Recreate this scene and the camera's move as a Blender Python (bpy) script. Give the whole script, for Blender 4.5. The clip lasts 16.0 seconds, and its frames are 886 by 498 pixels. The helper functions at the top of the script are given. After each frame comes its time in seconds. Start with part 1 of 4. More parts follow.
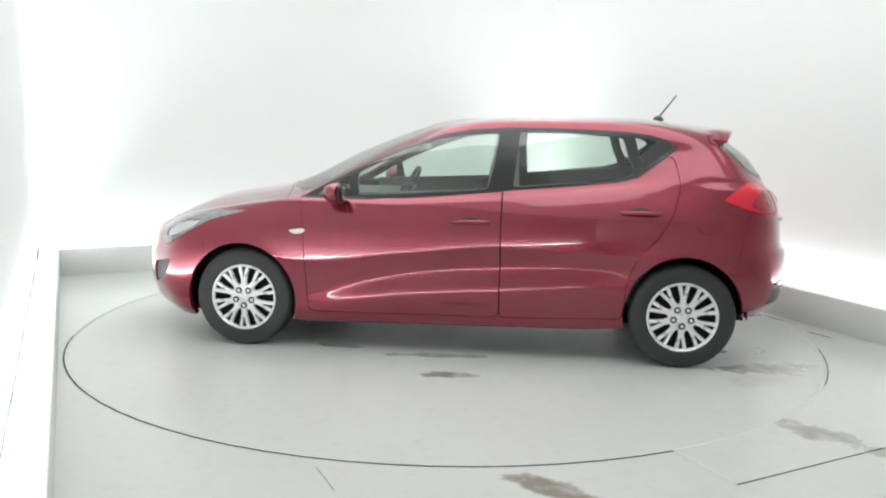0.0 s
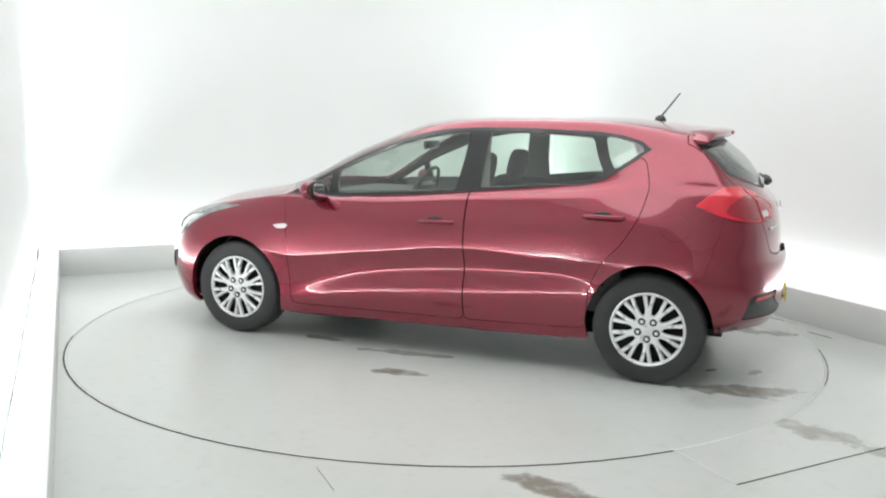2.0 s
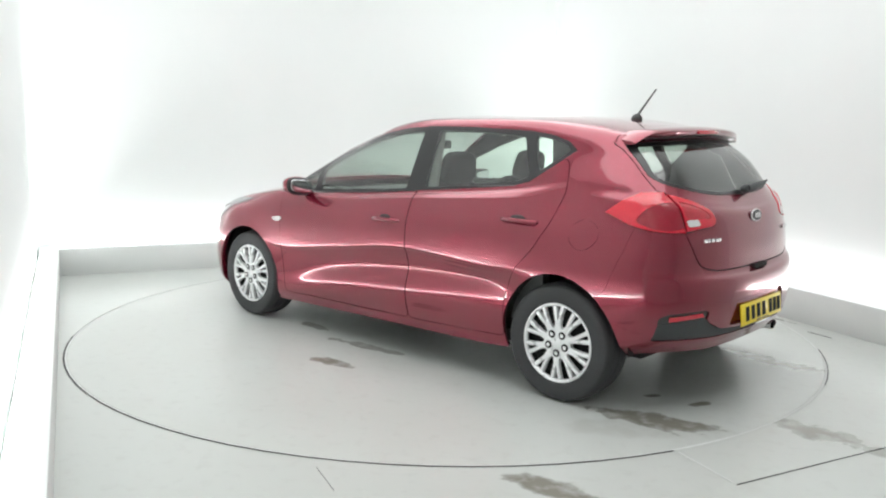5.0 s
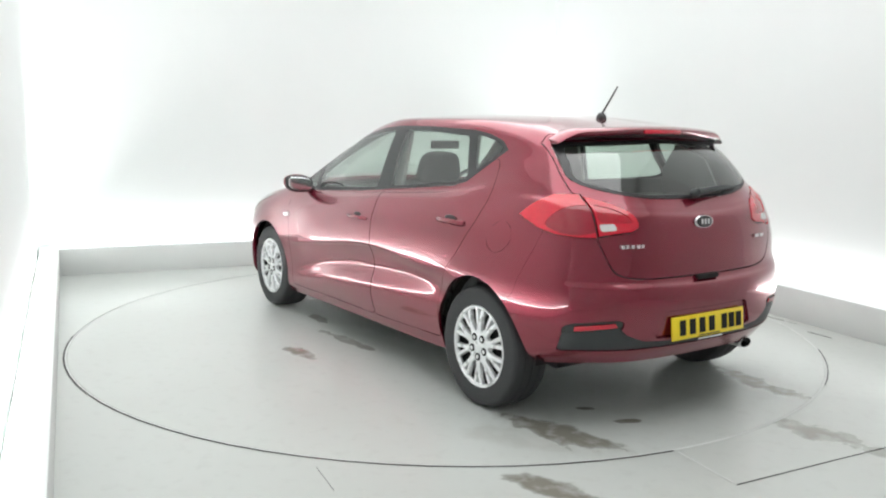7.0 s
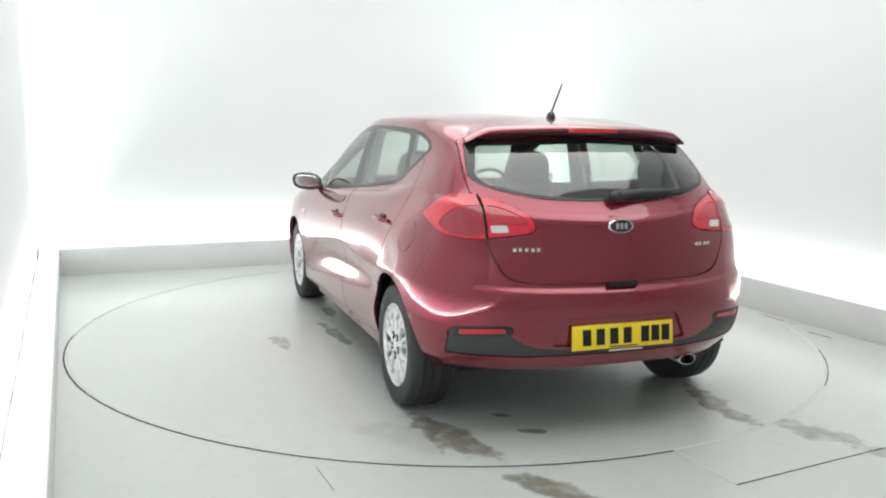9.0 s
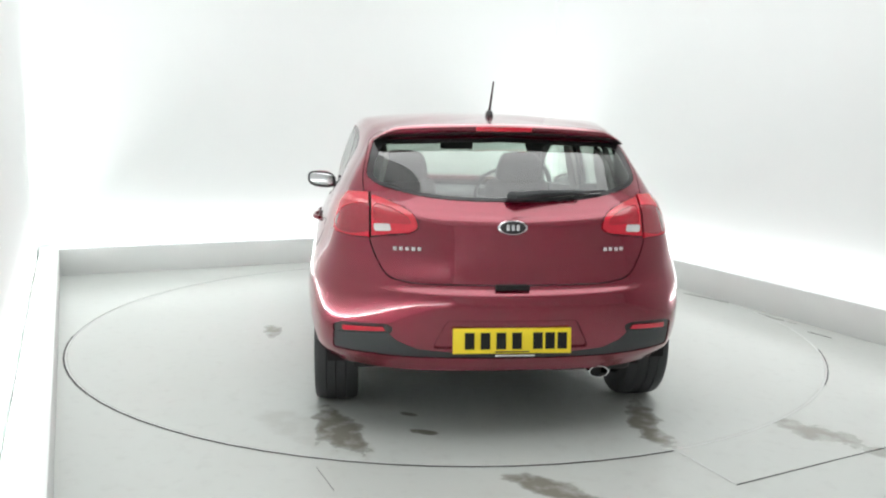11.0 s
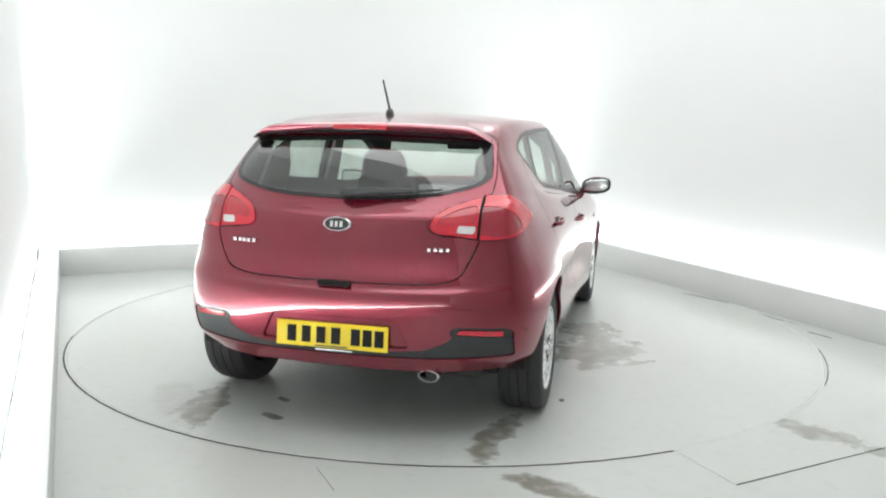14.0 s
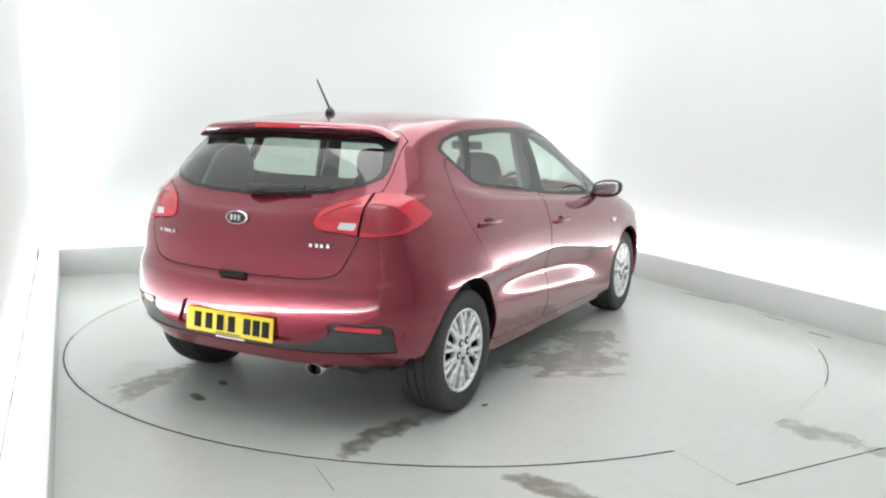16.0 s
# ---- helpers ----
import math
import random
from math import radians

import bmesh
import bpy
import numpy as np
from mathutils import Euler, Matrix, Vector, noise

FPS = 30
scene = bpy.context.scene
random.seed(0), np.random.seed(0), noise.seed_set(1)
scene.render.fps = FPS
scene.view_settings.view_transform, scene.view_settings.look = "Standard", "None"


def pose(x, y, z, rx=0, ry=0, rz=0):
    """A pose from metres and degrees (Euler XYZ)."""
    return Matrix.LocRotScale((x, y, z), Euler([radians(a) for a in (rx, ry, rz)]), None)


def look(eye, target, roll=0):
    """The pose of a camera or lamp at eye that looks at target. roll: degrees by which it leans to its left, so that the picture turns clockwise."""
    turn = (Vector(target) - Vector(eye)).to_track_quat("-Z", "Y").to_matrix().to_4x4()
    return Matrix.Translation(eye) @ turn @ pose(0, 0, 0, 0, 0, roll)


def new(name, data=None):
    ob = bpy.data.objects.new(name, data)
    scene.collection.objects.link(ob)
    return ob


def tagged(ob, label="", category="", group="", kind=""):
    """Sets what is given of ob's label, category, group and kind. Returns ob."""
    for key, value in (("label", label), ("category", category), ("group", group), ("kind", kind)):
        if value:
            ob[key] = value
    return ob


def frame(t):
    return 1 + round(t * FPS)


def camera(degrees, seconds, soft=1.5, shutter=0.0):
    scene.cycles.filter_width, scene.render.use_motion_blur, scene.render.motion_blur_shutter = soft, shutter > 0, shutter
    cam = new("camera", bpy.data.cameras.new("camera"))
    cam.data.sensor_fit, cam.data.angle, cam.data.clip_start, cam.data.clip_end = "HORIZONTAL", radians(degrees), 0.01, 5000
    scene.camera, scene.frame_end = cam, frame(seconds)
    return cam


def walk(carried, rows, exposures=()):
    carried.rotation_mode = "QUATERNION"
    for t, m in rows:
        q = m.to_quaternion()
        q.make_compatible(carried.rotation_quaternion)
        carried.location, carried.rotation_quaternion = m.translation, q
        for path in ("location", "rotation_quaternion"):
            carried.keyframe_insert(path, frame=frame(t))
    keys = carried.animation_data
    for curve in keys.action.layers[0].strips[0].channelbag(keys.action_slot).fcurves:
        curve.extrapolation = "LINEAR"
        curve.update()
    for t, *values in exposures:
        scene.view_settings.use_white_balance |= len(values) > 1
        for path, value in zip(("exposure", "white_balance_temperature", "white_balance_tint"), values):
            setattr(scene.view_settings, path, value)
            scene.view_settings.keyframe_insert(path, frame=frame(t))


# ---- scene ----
cam = camera(56.25, 16.0, soft=2.1)
EYE = Vector((0.0, -5.653, 1.394))
TILT, TURN = radians(-8.71), radians(-0.07)
AIM = EYE + Vector((math.sin(TURN) * math.cos(TILT), math.cos(TURN) * math.cos(TILT), math.sin(TILT)))
walk(cam, [(0, look(EYE, AIM, 1.02)), (16.0, look(EYE, AIM, 1.02))], exposures=((0, 0.0), (16.0, 0.0)))

# The booth: u runs along its back side, v from the back towards the camera.
BACK_LEFT = Vector((-3.33, 1.51, 0))
ALONG, DOWN = Vector((0.910, 0.414, 0)), Vector((0.414, -0.910, 0))
BOOTH_W, BOOTH_L, BOOTH_H = 4.87, 9.2, 3.7
BOOTH_TURN = math.degrees(math.atan2(0.414, 0.910))


def booth(u, v, z=0.0):
    return BACK_LEFT + ALONG * u + DOWN * v + Vector((0, 0, z))


# ---- light ----
world = bpy.data.worlds.new("world")
scene.world = world
world.use_nodes = True
world.node_tree.nodes["Background"].inputs[0].default_value = (0.9, 0.95, 1.0, 1)
world.node_tree.nodes["Background"].inputs[1].default_value = 0.3


def area_lamp(name, at, aim, w, h, watts, colour=(1, 1, 1), turn=0):
    lamp = bpy.data.lights.new(name, "AREA")
    lamp.shape, lamp.size, lamp.size_y, lamp.energy, lamp.color = "RECTANGLE", w, h, watts, colour
    ob = new(name, lamp)
    ob.matrix_world = look(at, aim) @ pose(0, 0, 0, 0, 0, turn)
    return ob


# Overhead soft boxes, hung in a row under the ceiling, and wall washers in the slot behind the skirting.
for v, watts in ((3.7, 121),):
    p = booth(BOOTH_W / 2, v, BOOTH_H - 0.12)
    ob = area_lamp("overhead_softbox_light", p, p + Vector((0, 0, -1)), 3.6, 5.4, watts, (0.99, 1.0, 1.0))
    ob.rotation_euler = (0, 0, radians(BOOTH_TURN))
WASH = 16.6
for u0, v0, length, inward in ((BOOTH_W / 2, -0.203, BOOTH_W, DOWN), (-0.203, 4.5, 9.0, ALONG),
                               (BOOTH_W + 0.203, 2.5, 5.0, -ALONG)):
    p = booth(u0, v0, 0.205)
    aim = p + Vector((0, 0, 1)) - inward * 0.10
    z = (p - aim).normalized()
    x = DOWN if inward != DOWN else ALONG
    lamp = bpy.data.lights.new("wall_wash_light", "AREA")
    lamp.shape, lamp.size, lamp.size_y, lamp.energy = "RECTANGLE", length, 0.028, WASH * length
    y = z.cross(x)
    ob = new("wall_wash_light", lamp)
    ob.matrix_world = Matrix((x, y, z)).transposed().to_4x4()
    ob.matrix_world.translation = p


# ---- materials ----
def mat(name, colour, rough=0.5, metal=0.0, coat=0.0, vary=0.0, scale=20.0, bump=0.0, bump_scale=80.0, emit=0.0, spec=0.5):
    m = bpy.data.materials.new(name)
    m.use_nodes = True
    n, l = m.node_tree.nodes, m.node_tree.links
    b = n["Principled BSDF"]
    b.inputs["Base Color"].default_value = (*colour, 1)
    b.inputs["Roughness"].default_value = rough
    b.inputs["Metallic"].default_value = metal
    b.inputs["Specular IOR Level"].default_value = spec
    b.inputs["Coat Weight"].default_value = coat
    b.inputs["Coat Roughness"].default_value = 0.05
    if emit:
        b.inputs["Emission Color"].default_value = (*colour, 1)
        b.inputs["Emission Strength"].default_value = emit
    co = n.new("ShaderNodeTexCoord")
    if vary:
        t = n.new("ShaderNodeTexNoise")
        t.inputs["Scale"].default_value, t.inputs["Detail"].default_value = scale, 6
        l.new(co.outputs["Object"], t.inputs["Vector"])
        mix = n.new("ShaderNodeMix")
        mix.data_type = "RGBA"
        mix.inputs[6].default_value = (*[c * (1 - vary) for c in colour], 1)
        mix.inputs[7].default_value = (*[min(1, c * (1 + vary)) for c in colour], 1)
        l.new(t.outputs["Fac"], mix.inputs[0])
        l.new(mix.outputs[2], b.inputs["Base Color"])
        r = n.new("ShaderNodeMapRange")
        r.inputs[3].default_value, r.inputs[4].default_value = max(0, rough - 0.12 * vary * 4), min(1, rough + 0.12 * vary * 4)
        l.new(t.outputs["Fac"], r.inputs[0])
        l.new(r.outputs[0], b.inputs["Roughness"])
    if bump:
        t = n.new("ShaderNodeTexNoise")
        t.inputs["Scale"].default_value, t.inputs["Detail"].default_value = bump_scale, 4
        l.new(co.outputs["Object"], t.inputs["Vector"])
        bn = n.new("ShaderNodeBump")
        bn.inputs["Strength"].default_value, bn.inputs["Distance"].default_value = bump, 0.01
        l.new(t.outputs["Fac"], bn.inputs["Height"])
        l.new(bn.outputs["Normal"], b.inputs["Normal"])
    return m


def floor_mat(name, stains, base=(0.540, 0.570, 0.550)):
    """Painted concrete with scuffs; stains: (x, y, half length, half width, degrees, depth) in the object's space."""
    m = mat(name, base, 0.32, spec=0.4)
    n, l = m.node_tree.nodes, m.node_tree.links
    b = n["Principled BSDF"]
    co = n.new("ShaderNodeTexCoord").outputs["Object"]

    def noise_tex(s, d=5):
        t = n.new("ShaderNodeTexNoise")
        t.inputs["Scale"].default_value, t.inputs["Detail"].default_value = s, d
        l.new(co, t.inputs["Vector"])
        return t

    def calc(op, a, c, d=None):
        k = n.new("ShaderNodeMath")
        k.operation = op
        for i, v in enumerate((a, c, d)):
            if v is None:
                continue
            if isinstance(v, (int, float)):
                k.inputs[i].default_value = v
            else:
                l.new(v, k.inputs[i])
        return k.outputs[0]

    def blend(f, a, c):
        k = n.new("ShaderNodeMix")
        k.data_type = "RGBA"
        l.new(f, k.inputs[0])
        for i, v in ((6, a), (7, c)):
            if isinstance(v, tuple):
                k.inputs[i].default_value = (*v, 1)
            else:
                l.new(v, k.inputs[i])
        return k.outputs[2]

    big, fine = noise_tex(0.9), noise_tex(14)
    colour = blend(big.outputs["Fac"], (base[0] * 0.92, base[1] * 0.90, base[2] * 0.88), tuple(min(1, c * 1.09) for c in base))
    warp = noise_tex(7, 6)
    ramp = calc("MULTIPLY", calc("SUBTRACT", fine.outputs["Fac"], 0.55), 0.9)
    ramp = calc("MAXIMUM", ramp, 0.0)
    colour = blend(ramp, colour, (0.33, 0.33, 0.31))
    total = None
    for x, y, a, c, deg, depth in stains:
        mp = n.new("ShaderNodeMapping")
        mp.vector_type = "TEXTURE"
        mp.inputs["Location"].default_value = (x, y, 0)
        mp.inputs["Rotation"].default_value = (0, 0, radians(deg))
        mp.inputs["Scale"].default_value = (a, c, 1)
        l.new(co, mp.inputs["Vector"])
        ln = n.new("ShaderNodeVectorMath")
        ln.operation = "LENGTH"
        l.new(mp.outputs[0], ln.inputs[0])
        d = calc("ADD", ln.outputs["Value"], calc("MULTIPLY", calc("SUBTRACT", warp.outputs["Fac"], 0.5), 2.0))
        k = n.new("ShaderNodeMapRange")
        k.interpolation_type = "SMOOTHSTEP"
        k.inputs[1].default_value, k.inputs[2].default_value = 1.15, 0.55
        k.inputs[3].default_value, k.inputs[4].default_value = 0.0, min(0.95, depth * 1.35)
        l.new(d, k.inputs[0])
        total = k.outputs[0] if total is None else calc("MAXIMUM", total, k.outputs[0])
    if total is not None:
        broken = noise_tex(11, 7)
        total = calc("MULTIPLY", total, calc("MINIMUM", calc("MAXIMUM", calc("MULTIPLY_ADD", broken.outputs["Fac"], 3.0, -0.55), 0.5), 1.0))
    rough = calc("MULTIPLY_ADD", big.outputs["Fac"], 0.12, 0.24)
    if total is not None:
        colour = blend(total, colour, (0.17, 0.15, 0.115))
        rough = calc("MULTIPLY_ADD", total, -0.12, rough)
    l.new(colour, b.inputs["Base Color"])
    l.new(rough, b.inputs["Roughness"])
    bn = n.new("ShaderNodeBump")
    bn.inputs["Strength"].default_value, bn.inputs["Distance"].default_value = 0.03, 0.002
    l.new(noise_tex(5).outputs["Fac"], bn.inputs["Height"])
    l.new(bn.outputs["Normal"], b.inputs["Normal"])
    return m


def paint_mat():
    m = mat("red_metallic_paint", (0.232, 0.0055, 0.026), 0.24, 0.55, 1.0)
    n, l = m.node_tree.nodes, m.node_tree.links
    b = n["Principled BSDF"]
    co = n.new("ShaderNodeTexCoord").outputs["Object"]
    flake = n.new("ShaderNodeTexNoise")
    flake.inputs["Scale"].default_value, flake.inputs["Detail"].default_value = 45, 4
    l.new(co, flake.inputs["Vector"])
    mix = n.new("ShaderNodeMix")
    mix.data_type = "RGBA"
    mix.inputs[6].default_value, mix.inputs[7].default_value = (0.222, 0.0050, 0.025, 1), (0.250, 0.0065, 0.030, 1)
    l.new(flake.outputs["Fac"], mix.inputs[0])
    l.new(mix.outputs[2], b.inputs["Base Color"])
    film = n.new("ShaderNodeTexNoise")
    film.inputs["Scale"].default_value, film.inputs["Detail"].default_value = 3, 5
    l.new(co, film.inputs["Vector"])
    r = n.new("ShaderNodeMapRange")
    r.inputs[3].default_value, r.inputs[4].default_value = 0.0, 0.035
    l.new(film.outputs["Fac"], r.inputs[0])
    l.new(r.outputs[0], b.inputs["Coat Roughness"])
    b.inputs["Coat IOR"].default_value = 1.62
    return m


def glass_mat(name, tint, gloss=0.13):
    m = bpy.data.materials.new(name)
    m.use_nodes = True
    n, l = m.node_tree.nodes, m.node_tree.links
    n.remove(n["Principled BSDF"])
    clear, shine = n.new("ShaderNodeBsdfTransparent"), n.new("ShaderNodeBsdfGlossy")
    clear.inputs["Color"].default_value = (*tint, 1)
    shine.inputs["Roughness"].default_value = 0.03
    w = n.new("ShaderNodeLayerWeight")
    p = n.new("ShaderNodeMath")
    p.operation = "POWER"
    p.inputs[1].default_value = 3.0
    l.new(w.outputs["Facing"], p.inputs[0])
    f = n.new("ShaderNodeMapRange")
    f.inputs[3].default_value, f.inputs[4].default_value = gloss, 0.9
    l.new(p.outputs[0], f.inputs[0])
    mix = n.new("ShaderNodeMixShader")
    l.new(f.outputs[0], mix.inputs[0])
    l.new(clear.outputs[0], mix.inputs[1])
    l.new(shine.outputs[0], mix.inputs[2])
    l.new(mix.outputs[0], n["Material Output"].inputs["Surface"])
    return m


PAINT = paint_mat()
GLASS = glass_mat("green_tinted_glass", (0.80, 0.89, 0.83))
GLASS_REAR = glass_mat("rear_glass", (0.70, 0.78, 0.73))
BLACK = mat("black_trim", (0.022, 0.023, 0.024), 0.3, coat=0.3, vary=0.1)
PLASTIC = mat("grey_black_plastic", (0.042, 0.047, 0.049), 0.55, vary=0.15, bump=0.15, bump_scale=300)
LINER = mat("dark_liner", (0.009, 0.009, 0.009), 0.85, vary=0.2)
CABIN = mat("grey_cabin_trim", (0.11, 0.115, 0.115), 0.65, vary=0.15, bump=0.1, bump_scale=200)
CLOTH = mat("charcoal_seat_cloth", (0.05, 0.05, 0.052), 0.9, vary=0.25, scale=8, bump=0.04, bump_scale=60)
RUBBER = mat("tyre_rubber", (0.034, 0.035, 0.037), 0.7, vary=0.2, scale=12, bump=0.1, bump_scale=120)
PALE = mat("pale_pillar_trim", (0.33, 0.33, 0.31), 0.8, vary=0.05)
SILVER = mat("silver_wheel_trim", (0.82, 0.83, 0.84), 0.28, 0.3, 0.4, vary=0.06)
CHROME = mat("chrome", (0.78, 0.79, 0.80), 0.12, 1.0)
STEEL = mat("dark_steel", (0.05, 0.05, 0.05), 0.5, 0.8, vary=0.2)
LAMP_RED = mat("red_lamp_lens", (0.62, 0.012, 0.034), 0.12, 0.0, 1.0, vary=0.1, scale=30)
LAMP_DARK = mat("dark_red_lamp_band", (0.30, 0.009, 0.026), 0.10, 0.0, 1.0, vary=0.1, scale=30)
HEADLENS = mat("headlamp_lens", (0.30, 0.31, 0.32), 0.12, 0.5, 1.0, vary=0.5, scale=25)
LAMP_MID = mat("mid_red_lamp_lens", (0.46, 0.010, 0.028), 0.10, 0.0, 1.0, vary=0.15, scale=40)
LAMP_CLEAR = mat("clear_lamp_lens", (0.78, 0.76, 0.76), 0.1, 0.2, 1.0, vary=0.1, scale=60)
YELLOW = mat("yellow_plate", (1.0, 0.74, 0.03), 0.35, vary=0.05)
WALL = mat("white_wall_fabric", (0.77, 0.80, 0.79), 0.8, vary=0.02, scale=1.3, bump=0.04, bump_scale=3)
SKIRT = mat("grey_skirting_paint", (0.70, 0.72, 0.705), 0.6, vary=0.05, scale=2.2, bump=0.05, bump_scale=8)
END_GREY = mat("grey_end_wall", (0.62, 0.62, 0.615), 0.9, vary=0.1, scale=2)
CEIL = mat("white_ceiling_paint", (0.85, 0.86, 0.86), 0.8, vary=0.02)
DARKGAP = mat("dark_floor_gap", (0.03, 0.03, 0.03), 0.8)
FLOOR = floor_mat("painted_concrete_floor", [(0.44, -2.62, 0.20, 0.085, -33, 0.6), (0.34, -2.53, 0.10, 0.03, -15, 0.5), (0.9, -2.9, 0.5, 0.3, 20, 0.06),
                                             (1.76, -1.98, 0.24, 0.10, -47, 0.42), (1.98, -2.26, 0.2, 0.06, -50, 0.32), (2.35, 0.55, 0.5, 0.03, -62, 0.25)])
DISC = floor_mat("painted_turntable", [(-0.18, 1.17, 0.13, 0.06, 10, 0.6), (-0.05, 0.80, 0.34, 0.05, 5, 0.35), (0.56, 0.70, 0.16, 0.05, 0, 0.4),
                                        (-2.0, 0.70, 0.36, 0.095, 14, 0.6), (-2.02, -0.73, 0.30, 0.09, -8, 0.6), (-2.03, 0.33, 0.09, 0.035, 60, 0.6),
                                        (-1.80, 0.37, 0.06, 0.03, 60, 0.5), (-0.42, -1.05, 0.42, 0.26, -30, 0.42), (0.10, -0.98, 0.36, 0.22, 20, 0.36),
                                        (-0.62, -1.25, 0.25, 0.05, -60, 0.3), (-1.39, -0.97, 0.03, 0.02, 0, 0.8), (-1.95, 0.9, 0.3, 0.12, 30, 0.15)])


# ---- mesh helpers ----
def mesh_of(name, bm, material, smooth=True, sharp=40):
    bmesh.ops.recalc_face_normals(bm, faces=bm.faces)
    me = bpy.data.meshes.new(name)
    bm.to_mesh(me)
    bm.free()
    for mt in material if isinstance(material, (list, tuple)) else (material,):
        me.materials.append(mt)
    if smooth:
        me.shade_smooth()
        me.set_sharp_from_angle(angle=radians(sharp))
    return me


def part(name, bm, material, parent=None, label="", smooth=True, sharp=40, at=None):
    ob = new(name, mesh_of(name, bm, material, smooth, sharp))
    ob.parent = parent
    if at is not None:
        ob.matrix_basis = at
    return tagged(ob, label)


def box_bm(x0, y0, z0, x1, y1, z1, bevel=0.0, bm=None, segs=2):
    b = bmesh.new()
    bmesh.ops.create_cube(b, size=1)
    for v in b.verts:
        v.co = Vector(((x0 + x1) / 2 + v.co.x * (x1 - x0), (y0 + y1) / 2 + v.co.y * (y1 - y0), (z0 + z1) / 2 + v.co.z * (z1 - z0)))
    if bevel:
        bmesh.ops.bevel(b, geom=b.edges[:], offset=bevel, segments=segs, affect="EDGES", profile=0.5)
    if bm is None:
        return b
    tmp = bpy.data.meshes.new("tmp")
    b.to_mesh(tmp)
    b.free()
    bm.from_mesh(tmp)
    bpy.data.meshes.remove(tmp)
    return bm


def lathe(profile, n=64, axis="y", bm=None):
    """Turns (radius, offset) round the axis; closed when the profile ends where it began."""
    bm = bm or bmesh.new()
    rings = []
    for r, o in profile:
        ring = []
        for i in range(n):
            a = 2 * math.pi * i / n
            c, s = r * math.cos(a), r * math.sin(a)
            ring.append(bm.verts.new((c, o, s) if axis == "y" else (c, s, o) if axis == "z" else (o, c, s)))
        rings.append(ring)
    for a, b in zip(rings, rings[1:]):
        for i in range(n):
            j = (i + 1) % n
            bm.faces.new((a[i], a[j], b[j], b[i]))
    return bm


def prism(outline, depth, bm=None, place=lambda a, b, d: (a, b, d), bevel=0.0):
    """A slab from a flat outline, depth (d0, d1)."""
    b = bmesh.new()
    lo = [b.verts.new(place(p, q, depth[0])) for p, q in outline]
    hi = [b.verts.new(place(p, q, depth[1])) for p, q in outline]
    b.faces.new(lo[::-1])
    b.faces.new(hi)
    k = len(lo)
    for i in range(k):
        b.faces.new((lo[i], lo[(i + 1) % k], hi[(i + 1) % k], hi[i]))
    if bevel:
        bmesh.ops.bevel(b, geom=b.edges[:], offset=bevel, segments=2, affect="EDGES", profile=0.5)
    if bm is None:
        return b
    tmp = bpy.data.meshes.new("tmp")
    b.to_mesh(tmp)
    b.free()
    bm.from_mesh(tmp)
    bpy.data.meshes.remove(tmp)
    return bm


def tube(points, radius, n=8, bm=None, taper=None):
    bm = bm or bmesh.new()
    pts = [Vector(p) for p in points]
    rings = []
    for i, p in enumerate(pts):
        d = (pts[min(i + 1, len(pts) - 1)] - pts[max(i - 1, 0)]).normalized()
        a = d.cross(Vector((0.3, 0.9, 0.2))).normalized()
        c = d.cross(a)
        r = radius if taper is None else radius + (taper - radius) * i / (len(pts) - 1)
        rings.append([bm.verts.new(p + a * r * math.cos(2 * math.pi * k / n) + c * r * math.sin(2 * math.pi * k / n)) for k in range(n)])
    for a, b in zip(rings, rings[1:]):
        for k in range(n):
            bm.faces.new((a[k], a[(k + 1) % n], b[(k + 1) % n], b[k]))
    bm.faces.new(rings[0][::-1])
    bm.faces.new(rings[-1])
    return bm


# ---- the booth ----
def booth_box(name, u0, v0, z0, u1, v1, z1, material, label, category, bevel=0.0):
    bm = box_bm(u0, v0, z0, u1, v1, z1, bevel)
    for f in bm.faces:
        f.material_index = 1 if f.normal.z > 0.5 and isinstance(material, tuple) else 0
    for v in bm.verts:
        v.co = booth(v.co.x, v.co.y, v.co.z)
    ob = new(name, mesh_of(name, bm, material, bevel > 0))
    return tagged(ob, label, category, kind="structure")


SLOT, TH = 0.22, 0.12
TURN_R = 2.430
TURN_X = 0.022


def ring_floor():
    """The concrete floor round the turntable's pit."""
    bm = bmesh.new()
    n = 128
    inner = [bm.verts.new((TURN_X + TURN_R * math.cos(2 * math.pi * i / n), TURN_R * math.sin(2 * math.pi * i / n), 0)) for i in range(n)]
    outer = []
    for i in range(n):
        d = Vector((math.cos(2 * math.pi * i / n), math.sin(2 * math.pi * i / n), 0))
        c = BACK_LEFT
        best = 99.0
        for lo, hi, way in ((-0.5, BOOTH_W + 0.5, ALONG), (-0.5, BOOTH_L + 0.5, DOWN)):
            o, s = -c.dot(way), d.dot(way)
            if abs(s) > 1e-6:
                best = min(best, ((hi - o) / s) if s > 0 else ((lo - o) / s))
        outer.append(bm.verts.new(d * best))
    for i in range(n):
        j = (i + 1) % n
        bm.faces.new((inner[i], inner[j], outer[j], outer[i]))
    low = [bm.verts.new((v.co.x, v.co.y, -0.06)) for v in inner]
    for i in range(n):
        j = (i + 1) % n
        bm.faces.new((inner[j], inner[i], low[i], low[j]))
    bm.faces.new(low[::-1])
    ob = new("floor", mesh_of("floor", bm, FLOOR, False))
    return tagged(ob, "pale grey painted concrete floor with worn stains", "floor", kind="structure")


